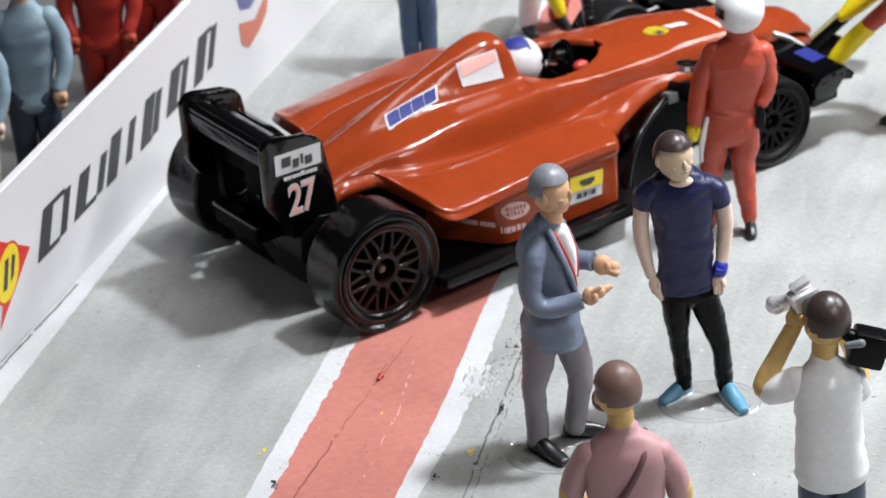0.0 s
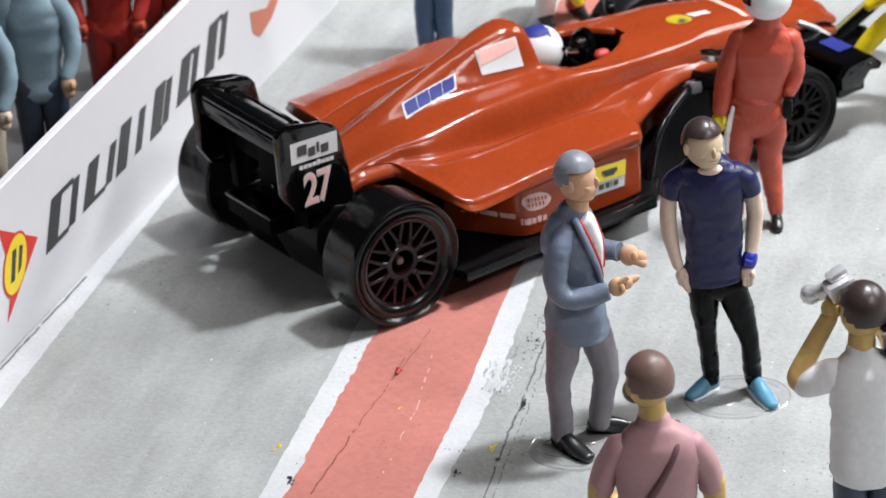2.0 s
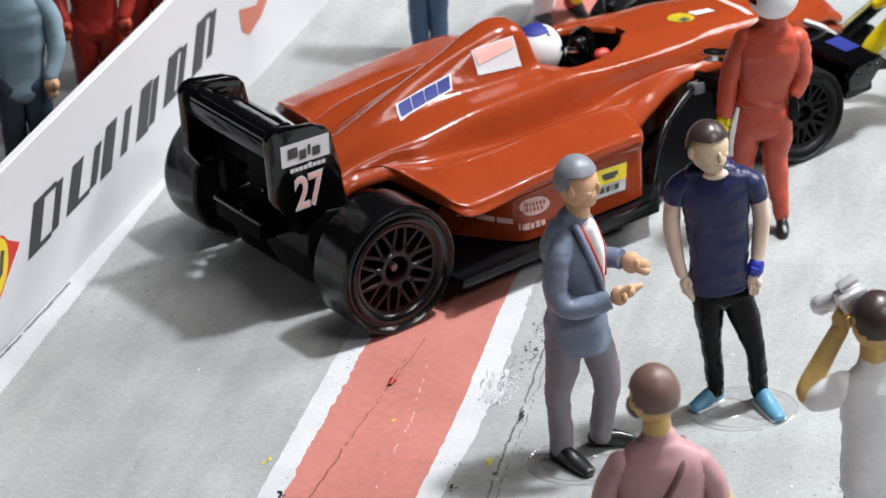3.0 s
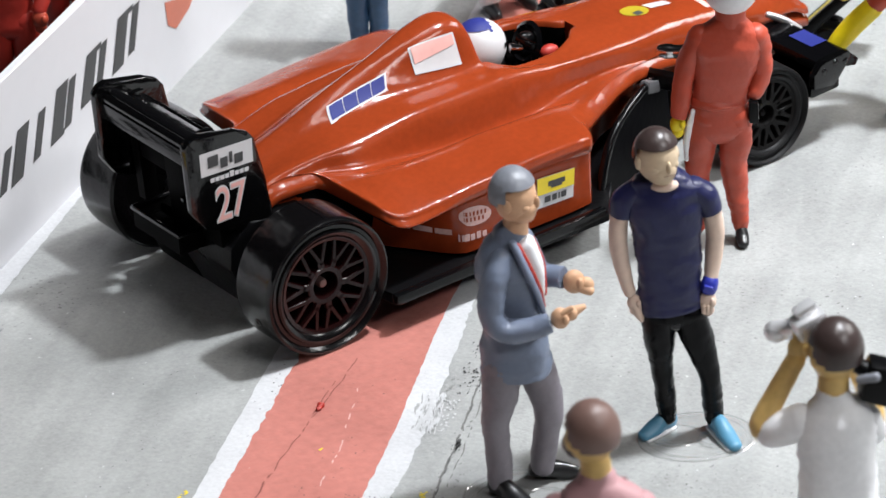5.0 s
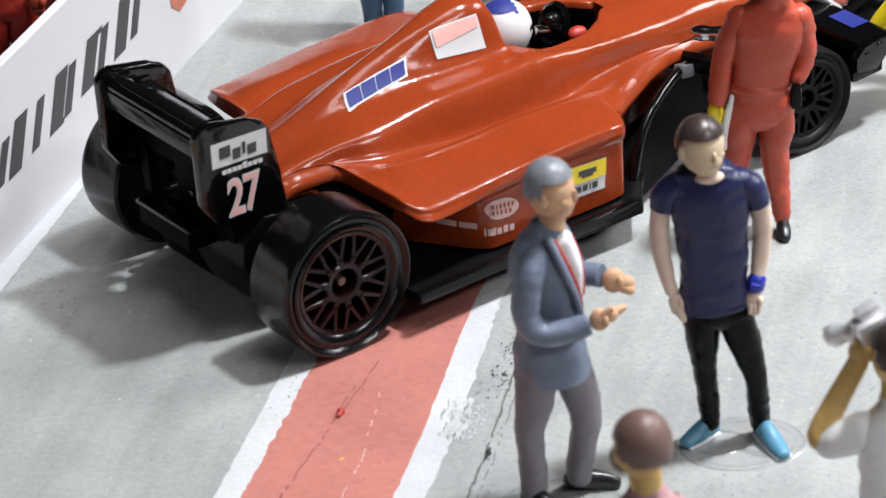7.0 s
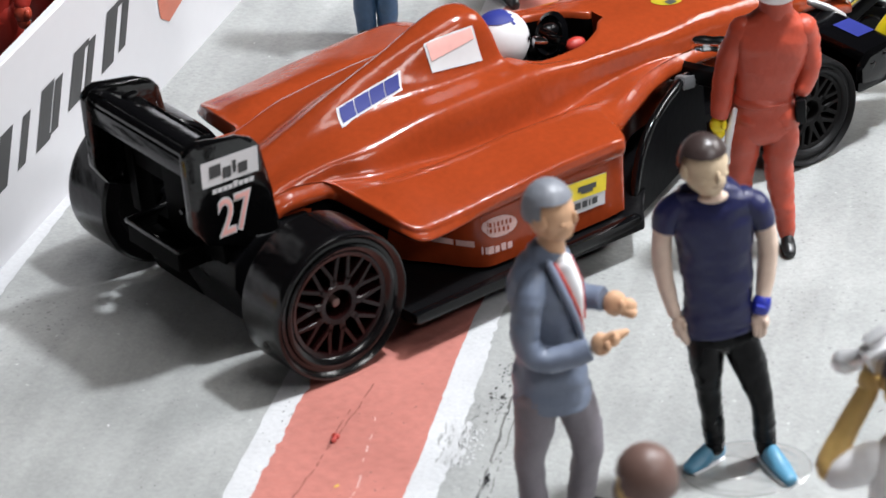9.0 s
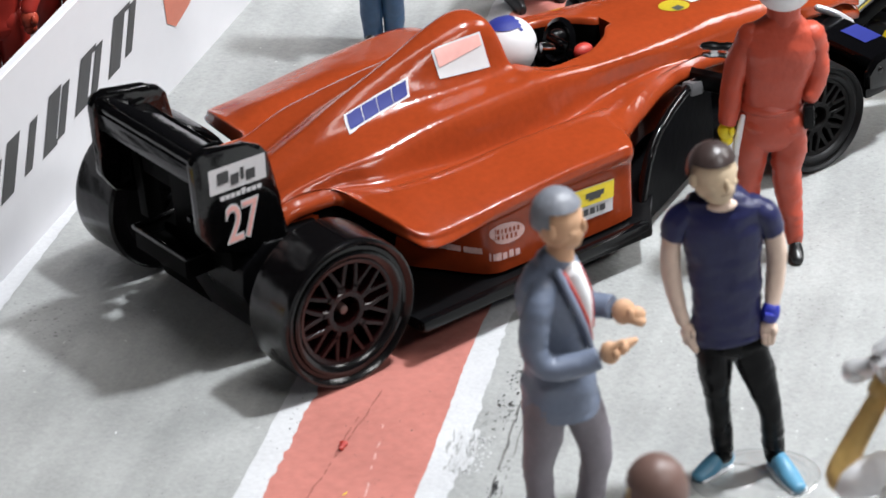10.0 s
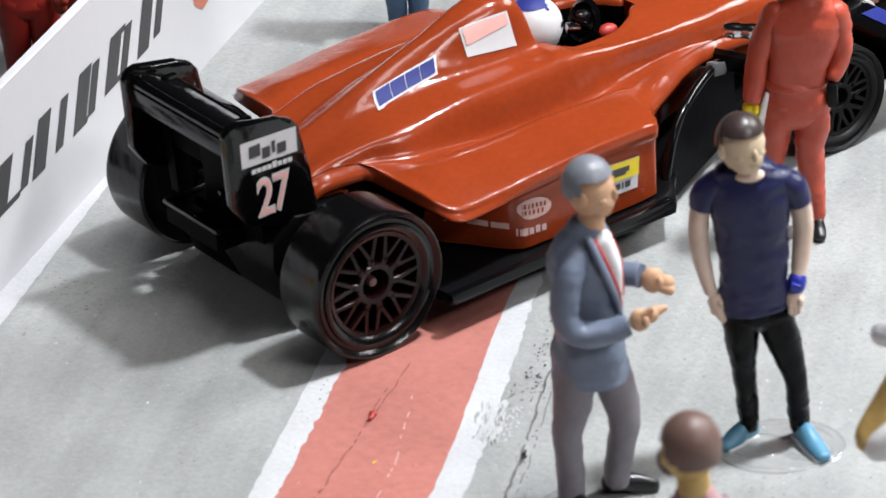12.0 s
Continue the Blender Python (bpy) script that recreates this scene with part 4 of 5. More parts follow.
def head(bm, c, r, skin, hair, face=(0, -1), fringe=0.25, back=-0.35, shade=None):
    """A plain painted head: skull, jaw, brow, nose, ears and a cap of hair. face: the way it looks."""
    fx, fy = Vector(face).normalized()
    sx, sy = -fy, fx
    yaw = math.degrees(math.atan2(fy, fx)) + 90

    def at(f, side, up):
        return (c[0] + (fx * f + sx * side) * r, c[1] + (fy * f + sy * side) * r, c[2] + up * r)
    ball(bm, c, (r * 0.78, r * 0.80, r), skin)
    ball(bm, at(0.20, 0, -0.40), (r * 0.60, r * 0.62, r * 0.62), skin, (0, 0, yaw))
    ball(bm, at(0.42, 0, -0.74), (r * 0.34, r * 0.30, r * 0.24), skin, (0, 0, yaw), seg=14)
    ball(bm, at(0.53, 0, 0.16), (r * 0.46, r * 0.22, r * 0.15), skin, (0, 0, yaw), seg=14)
    ball(bm, at(0.79, 0, -0.16), (r * 0.10, r * 0.15, r * 0.26), skin, (0, 0, yaw), seg=10)
    for s in (-1, 1):
        ball(bm, at(0.44, s * 0.36, -0.22), (r * 0.25, r * 0.25, r * 0.2), skin, (0, 0, yaw), seg=12)
        ball(bm, at(-0.02, s * 0.79, -0.08), (r * 0.12, r * 0.18, r * 0.26), skin, (0, 0, yaw), seg=10)
    # Lips, with the mouth's shading put into their darker colour.
    if shade is not None:
        ball(bm, at(0.755, 0, -0.47), (r * 0.24, r * 0.07, r * 0.045), shade, (0, 0, yaw), seg=10)
    if hair is not None:
        ball(bm, at(-0.06, 0, 0.06), (r * 0.89, r * 0.90, r * 1.05), hair, seg=36,
             keep=lambda v: v.z > fringe + 0.03 * noise.noise(v * 3) if (v.x * fx + v.y * fy) > 0.08 else v.z > back + 0.5 * max(0, (v.x * fx + v.y * fy) + 0.5))


def palm(bm, c, r, slot, way=(0, 0, -1)):
    """A closed mitten of a palm with a thumb and knuckles."""
    w = Vector(way).normalized()
    ball(bm, c, (r, r * 0.75, r * 1.15), slot, seg=14)
    tip = Vector(c) + w * r * 1.1
    ball(bm, tip, (r * 0.75, r * 0.6, r * 0.75), slot, seg=12)
    ball(bm, (c[0] + r * 0.5, c[1] - r * 0.7, c[2] + 0.1), (r * 0.35, r * 0.35, r * 0.6), slot, seg=10)


def tee_man(bm, m):
    j, s, n, w = m(JEANS_BLACK), m(SKIN_PALE), m(NAVY), m(SHIRT_WHITE)
    tube(bm, [(-1.5, 0, 11.8, 1.5, 1.5), (-1.6, -0.1, 9.4, 1.28, 1.35), (-1.55, 0, 7.3, 1.0, 1.1), (-1.3, 0.3, 4.4, 0.86, 0.95), (-1.15, 0.6, 2.6, 0.84, 0.92), (-1.1, 0.7, 1.3, 0.76, 0.85)], j, lumpy=0.13, steps=9)
    tube(bm, [(0.8, -0.1, 11.6, 1.6, 1.5), (1.55, -0.2, 9.0, 1.32, 1.35), (2.35, -0.3, 6.2, 0.96, 1.05), (2.6, 0, 3.4, 0.86, 0.95), (2.7, 0.2, 2.0, 0.86, 0.92), (2.75, 0.3, 0.95, 0.76, 0.85)], j, lumpy=0.13, steps=9)
    tube(bm, [(-0.4, 0, 12.8, 2.55, 1.5), (-0.4, 0, 11.4, 2.6, 1.55)], j)
    tube(bm, [(-0.75, 0.3, 24.3, 1.2, 0.95), (-0.75, 0.3, 23.95, 2.0, 1.2), (-0.8, 0.25, 23.2, 3.0, 1.45), (-0.75, 0.15, 21.6, 3.15, 1.8), (-0.62, 0, 18.4, 2.75, 1.72), (-0.58, -0.1, 15.4, 2.58, 1.62), (-0.62, -0.1, 13.2, 2.72, 1.72), (-0.55, -0.1, 12.3, 2.72, 1.75)], n, around=36, steps=9, lumpy=0.085, square=2.4, flat=True)
    tube(bm, [(-3.1, 0.2, 22.8, 1.1, 1.15), (-4.0, 0.2, 22.0, 1.12, 1.18), (-4.35, 0.1, 20.85, 0.98, 1.08)], n, lumpy=0.08, flat=True)
    tube(bm, [(1.5, 0.2, 22.7, 1.1, 1.15), (2.45, 0.2, 21.9, 1.12, 1.18), (2.9, 0.1, 20.65, 0.98, 1.08)], n, lumpy=0.08, flat=True)
    tube(bm, [(-4.4, 0.1, 21.2, 0.8, 0.86), (-4.65, 0.2, 19.0, 0.76, 0.86), (-4.45, 0.1, 16.4, 0.68, 0.74), (-3.9, -0.35, 13.9, 0.5, 0.55)], s, lumpy=0.08)
    tube(bm, [(2.95, 0.1, 21.0, 0.82, 0.86), (3.2, 0.25, 18.4, 0.78, 0.86), (2.98, 0, 16.2, 0.7, 0.74), (2.55, -0.7, 14.1, 0.52, 0.55)], s, lumpy=0.08)
    palm(bm, (-3.55, -0.55, 13.0), 0.62, s)
    tube(bm, [(-3.5, -0.6, 12.9, 0.5, 0.42), (-3.2, -0.75, 12.0, 0.42, 0.36), (-3.05, -0.8, 11.5, 0.24, 0.24)], s, around=10)
    palm(bm, (2.35, -1.0, 12.95), 0.74, s)
    for k in range(3):
        tube(bm, [(2.0 + 0.32 * k, -1.45, 12.7, 0.2, 0.2), (1.98 + 0.3 * k, -1.4, 12.1, 0.18, 0.18)], s, around=8, steps=2)
    tube(bm, [(2.62, -0.6, 14.5, 0.72, 0.72), (2.5, -0.76, 14.0, 0.72, 0.72)], m(WATCH), steps=2)
    box(bm, (2.35, -1.4, 14.25), (0.75, 0.4, 0.6), 0.1, (0, 20, 0), m(WATCH))
    tube(bm, [(-0.9, 0.0, 23.4, 1.15, 1.0), (-0.95, 0.1, 24.2, 1.0, 0.95), (-1.1, 0.0, 25.0, 0.95, 0.95)], s)
    ball(bm, (-0.85, -0.75, 23.75), (1.2, 0.75, 0.42), s, (25, 0, 0), seg=18)
    head(bm, (-1.3, -0.3, 26.1), 2.2, m(SKIN_FACE), m(HAIR_BROWN), (0.5, -1), 0.42, -0.2, m(LIPS))
    shoe(bm, (-0.8, 1.2), (-3.2, -0.75), m(SHOE_BLUE), w)
    shoe(bm, (2.7, 0.6), (4.1, -3.4), m(SHOE_BLUE), w)


figure("standing_figure", (11.3, -49.1), "painted figure of a man in navy shirt and black jeans", tee_man)


def suit_man(bm, m):
    t, s, j, b, w = m(TROUSER), m(SKIN), m(SUIT), m(SHOE_BLACK), m(SHIRT_WHITE)
    tube(bm, [(-0.6, -0.5, 12.4, 1.8, 1.7), (-1.1, -0.8, 9.6, 1.5, 1.55), (-1.6, -0.9, 6.8, 1.18, 1.25), (-1.5, -0.7, 4.0, 1.05, 1.2), (-1.5, -0.6, 1.3, 1.05, 1.15)], t, lumpy=0.12, steps=8)
    tube(bm, [(1.2, 0.6, 12.4, 1.75, 1.7), (2.2, 0.6, 9.6, 1.5, 1.55), (2.75, 0.6, 6.4, 1.16, 1.25), (2.4, 0.9, 4.0, 1.05, 1.2), (2.1, 1.2, 1.3, 1.05, 1.15)], t, lumpy=0.12, steps=8)
    tube(bm, [(0.4, 0.1, 23.2, 1.5, 1.5), (0.2, 0.1, 21.4, 2.6, 2.5), (0.2, 0.1, 19.0, 2.6, 2.4), (0.2, 0.1, 16.0, 2.35, 2.1), (0.3, 0.0, 13.4, 2.75, 2.3), (0.3, 0.0, 11.3, 2.9, 2.4)], j, around=28, steps=8, lumpy=0.08, square=2.3, flat=True)
    tube(bm, [(0.7, 0.0, 22.4, 1.1, 1.1), (0.9, 0.0, 24.8, 1.0, 1.0)], s)
    tube(bm, [(1.55, -0.75, 22.9, 0.75, 0.95), (2.05, -0.8, 20.8, 0.85, 1.05), (2.3, -0.5, 18.4, 0.6, 0.75)], w, square=3)
    tube(bm, [(0.9, -1.65, 23.3, 0.18, 0.2), (1.75, -1.95, 21.4, 0.18, 0.22), (2.45, -1.55, 19.2, 0.18, 0.22), (2.75, -0.75, 17.2, 0.16, 0.2)], m(OVERALL_DARK), around=10)
    tube(bm, [(2.15, 0.2, 22.8, 0.2, 0.22), (2.85, 0.1, 20.6, 0.2, 0.24), (2.9, -0.2, 18.0, 0.18, 0.22)], m(OVERALL_DARK), around=10)
    tube(bm, [(0.5, -1.75, 23.5, 0.32, 0.35), (1.3, -2.3, 21.6, 0.34, 0.5), (2.2, -2.0, 19.0, 0.28, 0.42), (2.75, -1.1, 16.4, 0.22, 0.25)], j, around=12, lumpy=0.1)
    tube(bm, [(-0.2, -0.9, 23.5, 0.35, 0.5), (-0.5, 0.1, 23.6, 0.35, 0.5), (-0.1, 1.1, 23.5, 0.35, 0.5)], j, around=10)
    tube(bm, [(-0.4, -1.5, 22.1, 1.0, 1.05), (-1.0, -2.2, 20.9, 1.1, 1.15), (-1.4, -2.6, 19.4, 1.1, 1.15), (-1.5, -2.9, 17.8, 1.05, 1.1), (-0.5, -3.1, 16.5, 1.0, 1.05), (1.6, -3.2, 16.6, 0.9, 0.95), (3.0, -3.2, 17.0, 0.85, 0.85)], j, lumpy=0.10, steps=8, flat=True)
    tube(bm, [(1.2, 2.2, 21.8, 1.15, 1.15), (2.0, 2.6, 19.6, 1.1, 1.1), (2.8, 2.5, 18.3, 1.0, 1.0), (4.4, 1.6, 18.3, 0.9, 0.9)], j, lumpy=0.10, steps=8, flat=True)
    palm(bm, (3.9, -3.1, 17.3), 0.8, s, (1, 0.1, 0.35))
    tube(bm, [(4.2, -3.0, 17.4, 0.55, 0.5), (5.1, -2.8, 17.7, 0.45, 0.36), (5.8, -2.6, 17.9, 0.25, 0.22)], s)
    tube(bm, [(4.0, -3.3, 17.8, 0.3, 0.3), (4.8, -3.4, 18.3, 0.22, 0.22)], s, around=10)
    palm(bm, (5.3, 1.2, 18.1), 0.9, s, (1, -0.3, -0.2))
    tube(bm, [(5.5, 1.0, 18.0, 0.6, 0.55), (6.5, 0.6, 17.5, 0.42, 0.4)], s)
    head(bm, (0.9, -0.1, 26.9), 2.22, s, m(HAIR_GREY), (1, -0.42), 0.34, -0.3, m(LIPS))
    shoe(bm, (-1.9, -0.4), (0.7, -3.8), b, width=0.85)
    shoe(bm, (1.5, 1.5), (4.9, 0.9), b, width=0.85)


figure("standing_figure", (-3.9, -46.2), "painted figure of a grey-haired man in blue-grey suit jacket", suit_man)


def red_man(bm, m):
    o, y, w = m(OVERALL), m(YELLOW), m(SHIRT_WHITE)
    tube(bm, [(-1.3, 0, 12.4, 1.6, 1.6), (-1.75, 0, 10.2, 1.45, 1.5), (-2.15, 0.1, 7.4, 1.15, 1.25), (-2.4, 0.2, 4.0, 1.0, 1.1), (-2.5, 0.3, 1.4, 0.9, 1.0)], o, lumpy=0.15, steps=10)
    tube(bm, [(1.1, 0, 12.4, 1.65, 1.6), (1.25, -0.05, 10.2, 1.5, 1.5), (1.0, -0.1, 7.2, 1.2, 1.25), (1.2, -0.3, 4.4, 1.02, 1.1), (1.4, -0.5, 2.8, 0.86, 0.95), (1.45, -0.6, 1.4, 0.72, 0.8)], o, lumpy=0.15, steps=10)
    tube(bm, [(-0.1, 0, 11.2, 2.6, 1.75), (-0.15, 0, 13.5, 2.38, 1.6), (0.1, 0, 15.8, 2.6, 1.75), (0.55, 0, 18.4, 3.05, 1.9), (0.85, 0, 20.2, 2.95, 1.6), (0.95, 0, 21.1, 2.0, 1.3), (1.0, 0, 21.8, 1.2, 1.2)], o, around=32, steps=8, lumpy=0.07, square=2.7)
    tube(bm, [(-0.15, 0, 13.55, 2.45, 1.72), (-0.15, 0, 13.75, 2.62, 1.9), (-0.15, 0, 14.0, 2.64, 1.92), (-0.12, 0, 14.2, 2.45, 1.7)], o, around=28, steps=3, lumpy=0.07)
    tube(bm, [(-1.6, 0, 20.2, 1.1, 1.2), (-2.5, -0.1, 18.4, 1.05, 1.1), (-3.25, -0.3, 16.2, 0.95, 1.0), (-3.6, -0.7, 14.0, 0.86, 0.9), (-3.85, -0.9, 12.9, 0.74, 0.8)], o, lumpy=0.12, steps=9, flat=True)
    tube(bm, [(3.2, 0, 20.0, 1.1, 1.2), (3.6, 0.1, 18.2, 1.0, 1.05), (3.6, 0.1, 16.2, 0.95, 0.95), (3.0, -0.4, 14.6, 0.8, 0.8)], o, lumpy=0.12, steps=9)
    palm(bm, (-3.95, -1.0, 12.2), 0.72, y)
    box(bm, (2.75, -1.1, 13.0), (0.9, 0.9, 2.1), 0.3, None, m(BLACK_SATIN))
    tube(bm, [(-2.55, -0.8, 13.3, 0.22, 0.22), (-2.9, -0.75, 11.8, 0.34, 0.34), (-3.15, -0.65, 10.2, 0.34, 0.34), (-3.2, -0.5, 8.4, 0.22, 0.25)], w, around=8)
    ball(bm, (1.1, 0.1, 24.7), (2.45, 2.45, 2.5), w, seg=32)
    ball(bm, (1.1, 0.1, 24.7), (2.5, 2.5, 2.55), m(BLACK_GLOSS), seg=40, keep=lambda v: -0.2 < v.z < 0.36 and v.x < -0.42 and v.y > -0.72)
    tube(bm, [(1.0, 0, 21.2, 1.35, 1.3), (1.05, 0, 22.6, 1.35, 1.3)], o)
    shoe(bm, (1.45, -0.3), (1.5, -2.3), m(SHOE_BLACK), width=0.62)
    shoe(bm, (-2.4, 0.6), (-3.0, 2.3), m(SHOE_BLACK))


figure("marshal_figure", (36.6, -26.6), "painted figure in red overalls and a white helmet", red_man)


def pink_man(bm, m):
    p, s, d = m(PINK), m(SKIN_TAN), m(DENIM)
    for x in (-1.4, 1.4):
        tube(bm, [(x, 0, 12.4, 1.8, 1.7), (x * 1.1, 0, 8.0, 1.4, 1.4), (x * 1.2, 0, 4.0, 1.15, 1.2), (x * 1.2, 0.2, 1.2, 1.0, 1.1)], d, lumpy=0.1)
        shoe(bm, (x * 1.2, -0.4), (x * 1.4, 1.8), m(SHOE_BLACK))
    tube(bm, [(0, 0, 11.4, 3.1, 2.0), (0, 0, 14.0, 3.0, 1.9), (0.1, 0, 18.0, 3.4, 2.1), (0.1, 0, 20.4, 3.7, 2.1), (0, 0.1, 22.0, 2.8, 1.7), (0, 0.2, 23.0, 1.5, 1.3)], p, around=20, lumpy=0.05, square=2.3)
    tube(bm, [(-2.9, 0, 21.0, 1.15, 1.2), (-4.0, 0.3, 18.8, 1.1, 1.15), (-4.4, 0.6, 16.8, 1.05, 1.1)], p, lumpy=0.08, flat=True)
    tube(bm, [(3.0, 0, 20.8, 1.15, 1.2), (4.2, 0.3, 18.4, 1.1, 1.15), (4.6, 0.6, 16.4, 1.05, 1.1)], p, lumpy=0.08, flat=True)
    tube(bm, [(-4.5, 0.5, 17.4, 1.0, 1.0), (-4.5, 1.2, 14.6, 0.9, 0.9), (-2.8, 2.6, 14.6, 0.7, 0.7)], s)
    tube(bm, [(4.7, 0.5, 17.0, 1.0, 1.0), (4.8, 1.0, 14.2, 0.9, 0.9), (4.4, 1.2, 12.0, 0.7, 0.7)], s)
    palm(bm, (-2.4, 2.8, 14.7), 0.8, s)
    palm(bm, (4.3, 1.2, 11.4), 0.8, s)
    tube(bm, [(1.9, 0.9, 22.4, 0.32, 0.25), (1.6, -1.6, 21.4, 0.32, 0.25), (0.2, -2.25, 18.6, 0.32, 0.25), (-1.6, -2.1, 15.6, 0.32, 0.25), (-2.8, -1.5, 13.4, 0.32, 0.25)], m(STRAP), around=8)
    tube(bm, [(0, 0.2, 22.4, 1.15, 1.15), (-0.1, 0.3, 24.6, 1.1, 1.1)], s)
    head(bm, (-0.3, 0.4, 26.8), 2.35, s, m(HAIR_MID), (-0.5, 1), 0.3)
    ball(bm, (-1.35, 1.2, 25.45), (1.05, 1.15, 1.05), m(HAIR_BROWN), seg=16)


figure("standing_figure", (-22.2, -78.4), "painted figure with brown hair and beard, pink shirt, shoulder strap", pink_man)


def photo_man(bm, m):
    w, s, d, k = m(SHIRT_WHITE), m(SKIN_TAN), m(DENIM), m(BLACK_SATIN)
    for x in (-0.6, 2.2):
        tube(bm, [(x, 0, 12.2, 1.5, 1.6), (x, 0, 8.0, 1.5, 1.5), (x * 1.1, 0, 4.0, 1.2, 1.25), (x * 1.1, 0.2, 1.2, 1.05, 1.1)], d, lumpy=0.1)
        shoe(bm, (x * 1.1, -0.4), (x * 1.1 - 0.6, 1.8), m(SHOE_BLACK))
    tube(bm, [(0.8, 0, 11.4, 3.3, 2.3), (0.7, 0, 14.0, 3.0, 2.1), (0.6, 0, 17.6, 2.9, 2.05), (0.6, 0, 20.0, 3.0, 2.05), (0.5, 0.2, 21.4, 2.4, 1.7), (0.4, 0.3, 22.4, 1.3, 1.2)], w, around=20, lumpy=0.06, square=2.3)
    tube(bm, [(-1.9, 0.2, 20.3, 1.5, 1.4), (-3.4, 0.5, 19.6, 1.35, 1.3), (-4.2, 0.8, 19.2, 1.2, 1.2)], w)
    tube(bm, [(-3.9, 0.8, 19.3, 1.05, 1.05), (-4.8, 1.2, 19.6, 0.95, 1.0), (-3.6, 1.8, 21.8, 0.85, 0.9), (-2.0, 2.2, 24.6, 0.75, 0.8)], s)
    palm(bm, (-1.8, 2.2, 25.4), 0.9, s, (0.2, 0.3, 1))
    tube(bm, [(2.7, 0.2, 20.2, 1.3, 1.3), (3.4, 1.0, 18.6, 1.1, 1.1)], w)
    tube(bm, [(3.4, 1.0, 18.8, 0.9, 0.9), (3.5, 2.4, 20.4, 0.82, 0.82), (1.8, 3.0, 24.6, 0.7, 0.7)], s)
    tube(bm, [(0.4, 0.3, 21.6, 1.2, 1.2), (0.5, 0.5, 24.0, 1.15, 1.15)], s)
    head(bm, (0.6, 0.6, 26.0), 2.4, s, m(HAIR_BROWN), (-0.6, 1), 0.3)
    box(bm, (-1.0, 2.8, 27.0), (2.6, 1.8, 1.8), 0.4, (0, -15, 20), m(SILVER))
    tube(bm, [(-1.8, 3.2, 26.6, 0.9, 0.9), (-2.6, 3.5, 26.3, 0.75, 0.75), (-3.4, 3.8, 26.0, 0.9, 0.9)], m(SILVER), lumpy=0.1)
    box(bm, (-1.3, 3.0, 28.2), (1.8, 1.2, 0.8), 0.35, (0, -22, 20), m(SILVER))
    box(bm, (4.1, 0.0, 23.4), (3.2, 2.4, 3.2), 0.5, (0, 18, 0), k)
    tube(bm, [(1.9, 0.2, 25.0, 0.5, 0.6), (3.2, 0.0, 24.2, 0.8, 0.9)], k)
    tube(bm, [(2.2, -0.9, 24.2, 0.3, 0.3), (3.4, -1.2, 24.5, 0.4, 0.4)], m(HAIR_GREY), around=8)


figure("photographer_figure", (-1.8, -80.6), "painted figure in white shirt raising a silver camera", photo_man)


def plain_man(top, legs, shoes, skin, hair, trim=None, stance=1.25):
    """A plain standing figure with its arms beside it."""
    def build(bm, m):
        t, l, s = m(top), m(legs), m(skin)
        for x in (-stance, stance):
            tube(bm, [(x, 0, 12.4, 1.7, 1.6), (x * 1.05, 0, 8.0, 1.3, 1.35), (x * 1.15, 0.1, 4.0, 1.05, 1.1), (x * 1.15, 0.2, 1.2, 0.9, 1.0)], l, lumpy=0.12)
            shoe(bm, (x * 1.15, 0.4), (x * 1.5, -1.8), m(shoes))
        tube(bm, [(0, 0, 11.6, 2.5, 1.7), (0, 0, 14.0, 2.35, 1.6), (0, 0, 18.0, 2.75, 1.8), (0, 0, 20.6, 2.9, 1.7), (0, 0, 22.6, 1.4, 1.3)], t, around=24, lumpy=0.09, square=2.3)
        for x in (-1, 1):
            tube(bm, [(x * 2.5, 0, 21.2, 1.1, 1.1), (x * 3.5, 0, 18.4, 1.02, 1.05), (x * 3.6, -0.6, 15.6, 0.88, 0.9), (x * 3.0, -1.6, 13.6, 0.7, 0.7)], t, lumpy=0.12)
            palm(bm, (x * 3.0, -1.9, 12.8), 0.8, m(trim) if trim else s)
        tube(bm, [(0, 0, 22.0, 1.1, 1.1), (0, 0, 24.4, 1.0, 1.0)], s)
        head(bm, (0, 0, 26.6), 2.3, s, m(hair), (0, -1), 0.3)
    return build


figure("standing_figure", (38.0, 26.6), "painted figure in blue jeans standing beyond the car", plain_man(SHIRT_WHITE, DENIM_BLUE, SHOE_BLACK, SKIN, HAIR_BROWN, stance=0.85))
figure("standing_figure", (-10.2, 29.6), "painted figure in pale blue shirt behind the board", plain_man(SHIRT_BLUE, DENIM, SHOE_BLACK, SKIN, HAIR_BROWN))
figure("standing_figure", (-19.0, 28.0), "painted figure in pale blue shirt and beige trousers behind the board", plain_man(SHIRT_BLUE, BEIGE, SHOE_BLACK, SKIN_PALE, HAIR_BROWN))
figure("crew_figure", (3.0, 36.0), "painted figure in red overalls behind the board", plain_man(OVERALL_DARK, OVERALL_DARK, SHOE_BLACK, SKIN, HAIR_BROWN, OVERALL))
figure("crew_figure", (14.0, 42.5), "painted figure in red overalls behind the board", plain_man(OVERALL_DARK, OVERALL_DARK, SHOE_BLACK, SKIN, HAIR_BROWN, OVERALL))


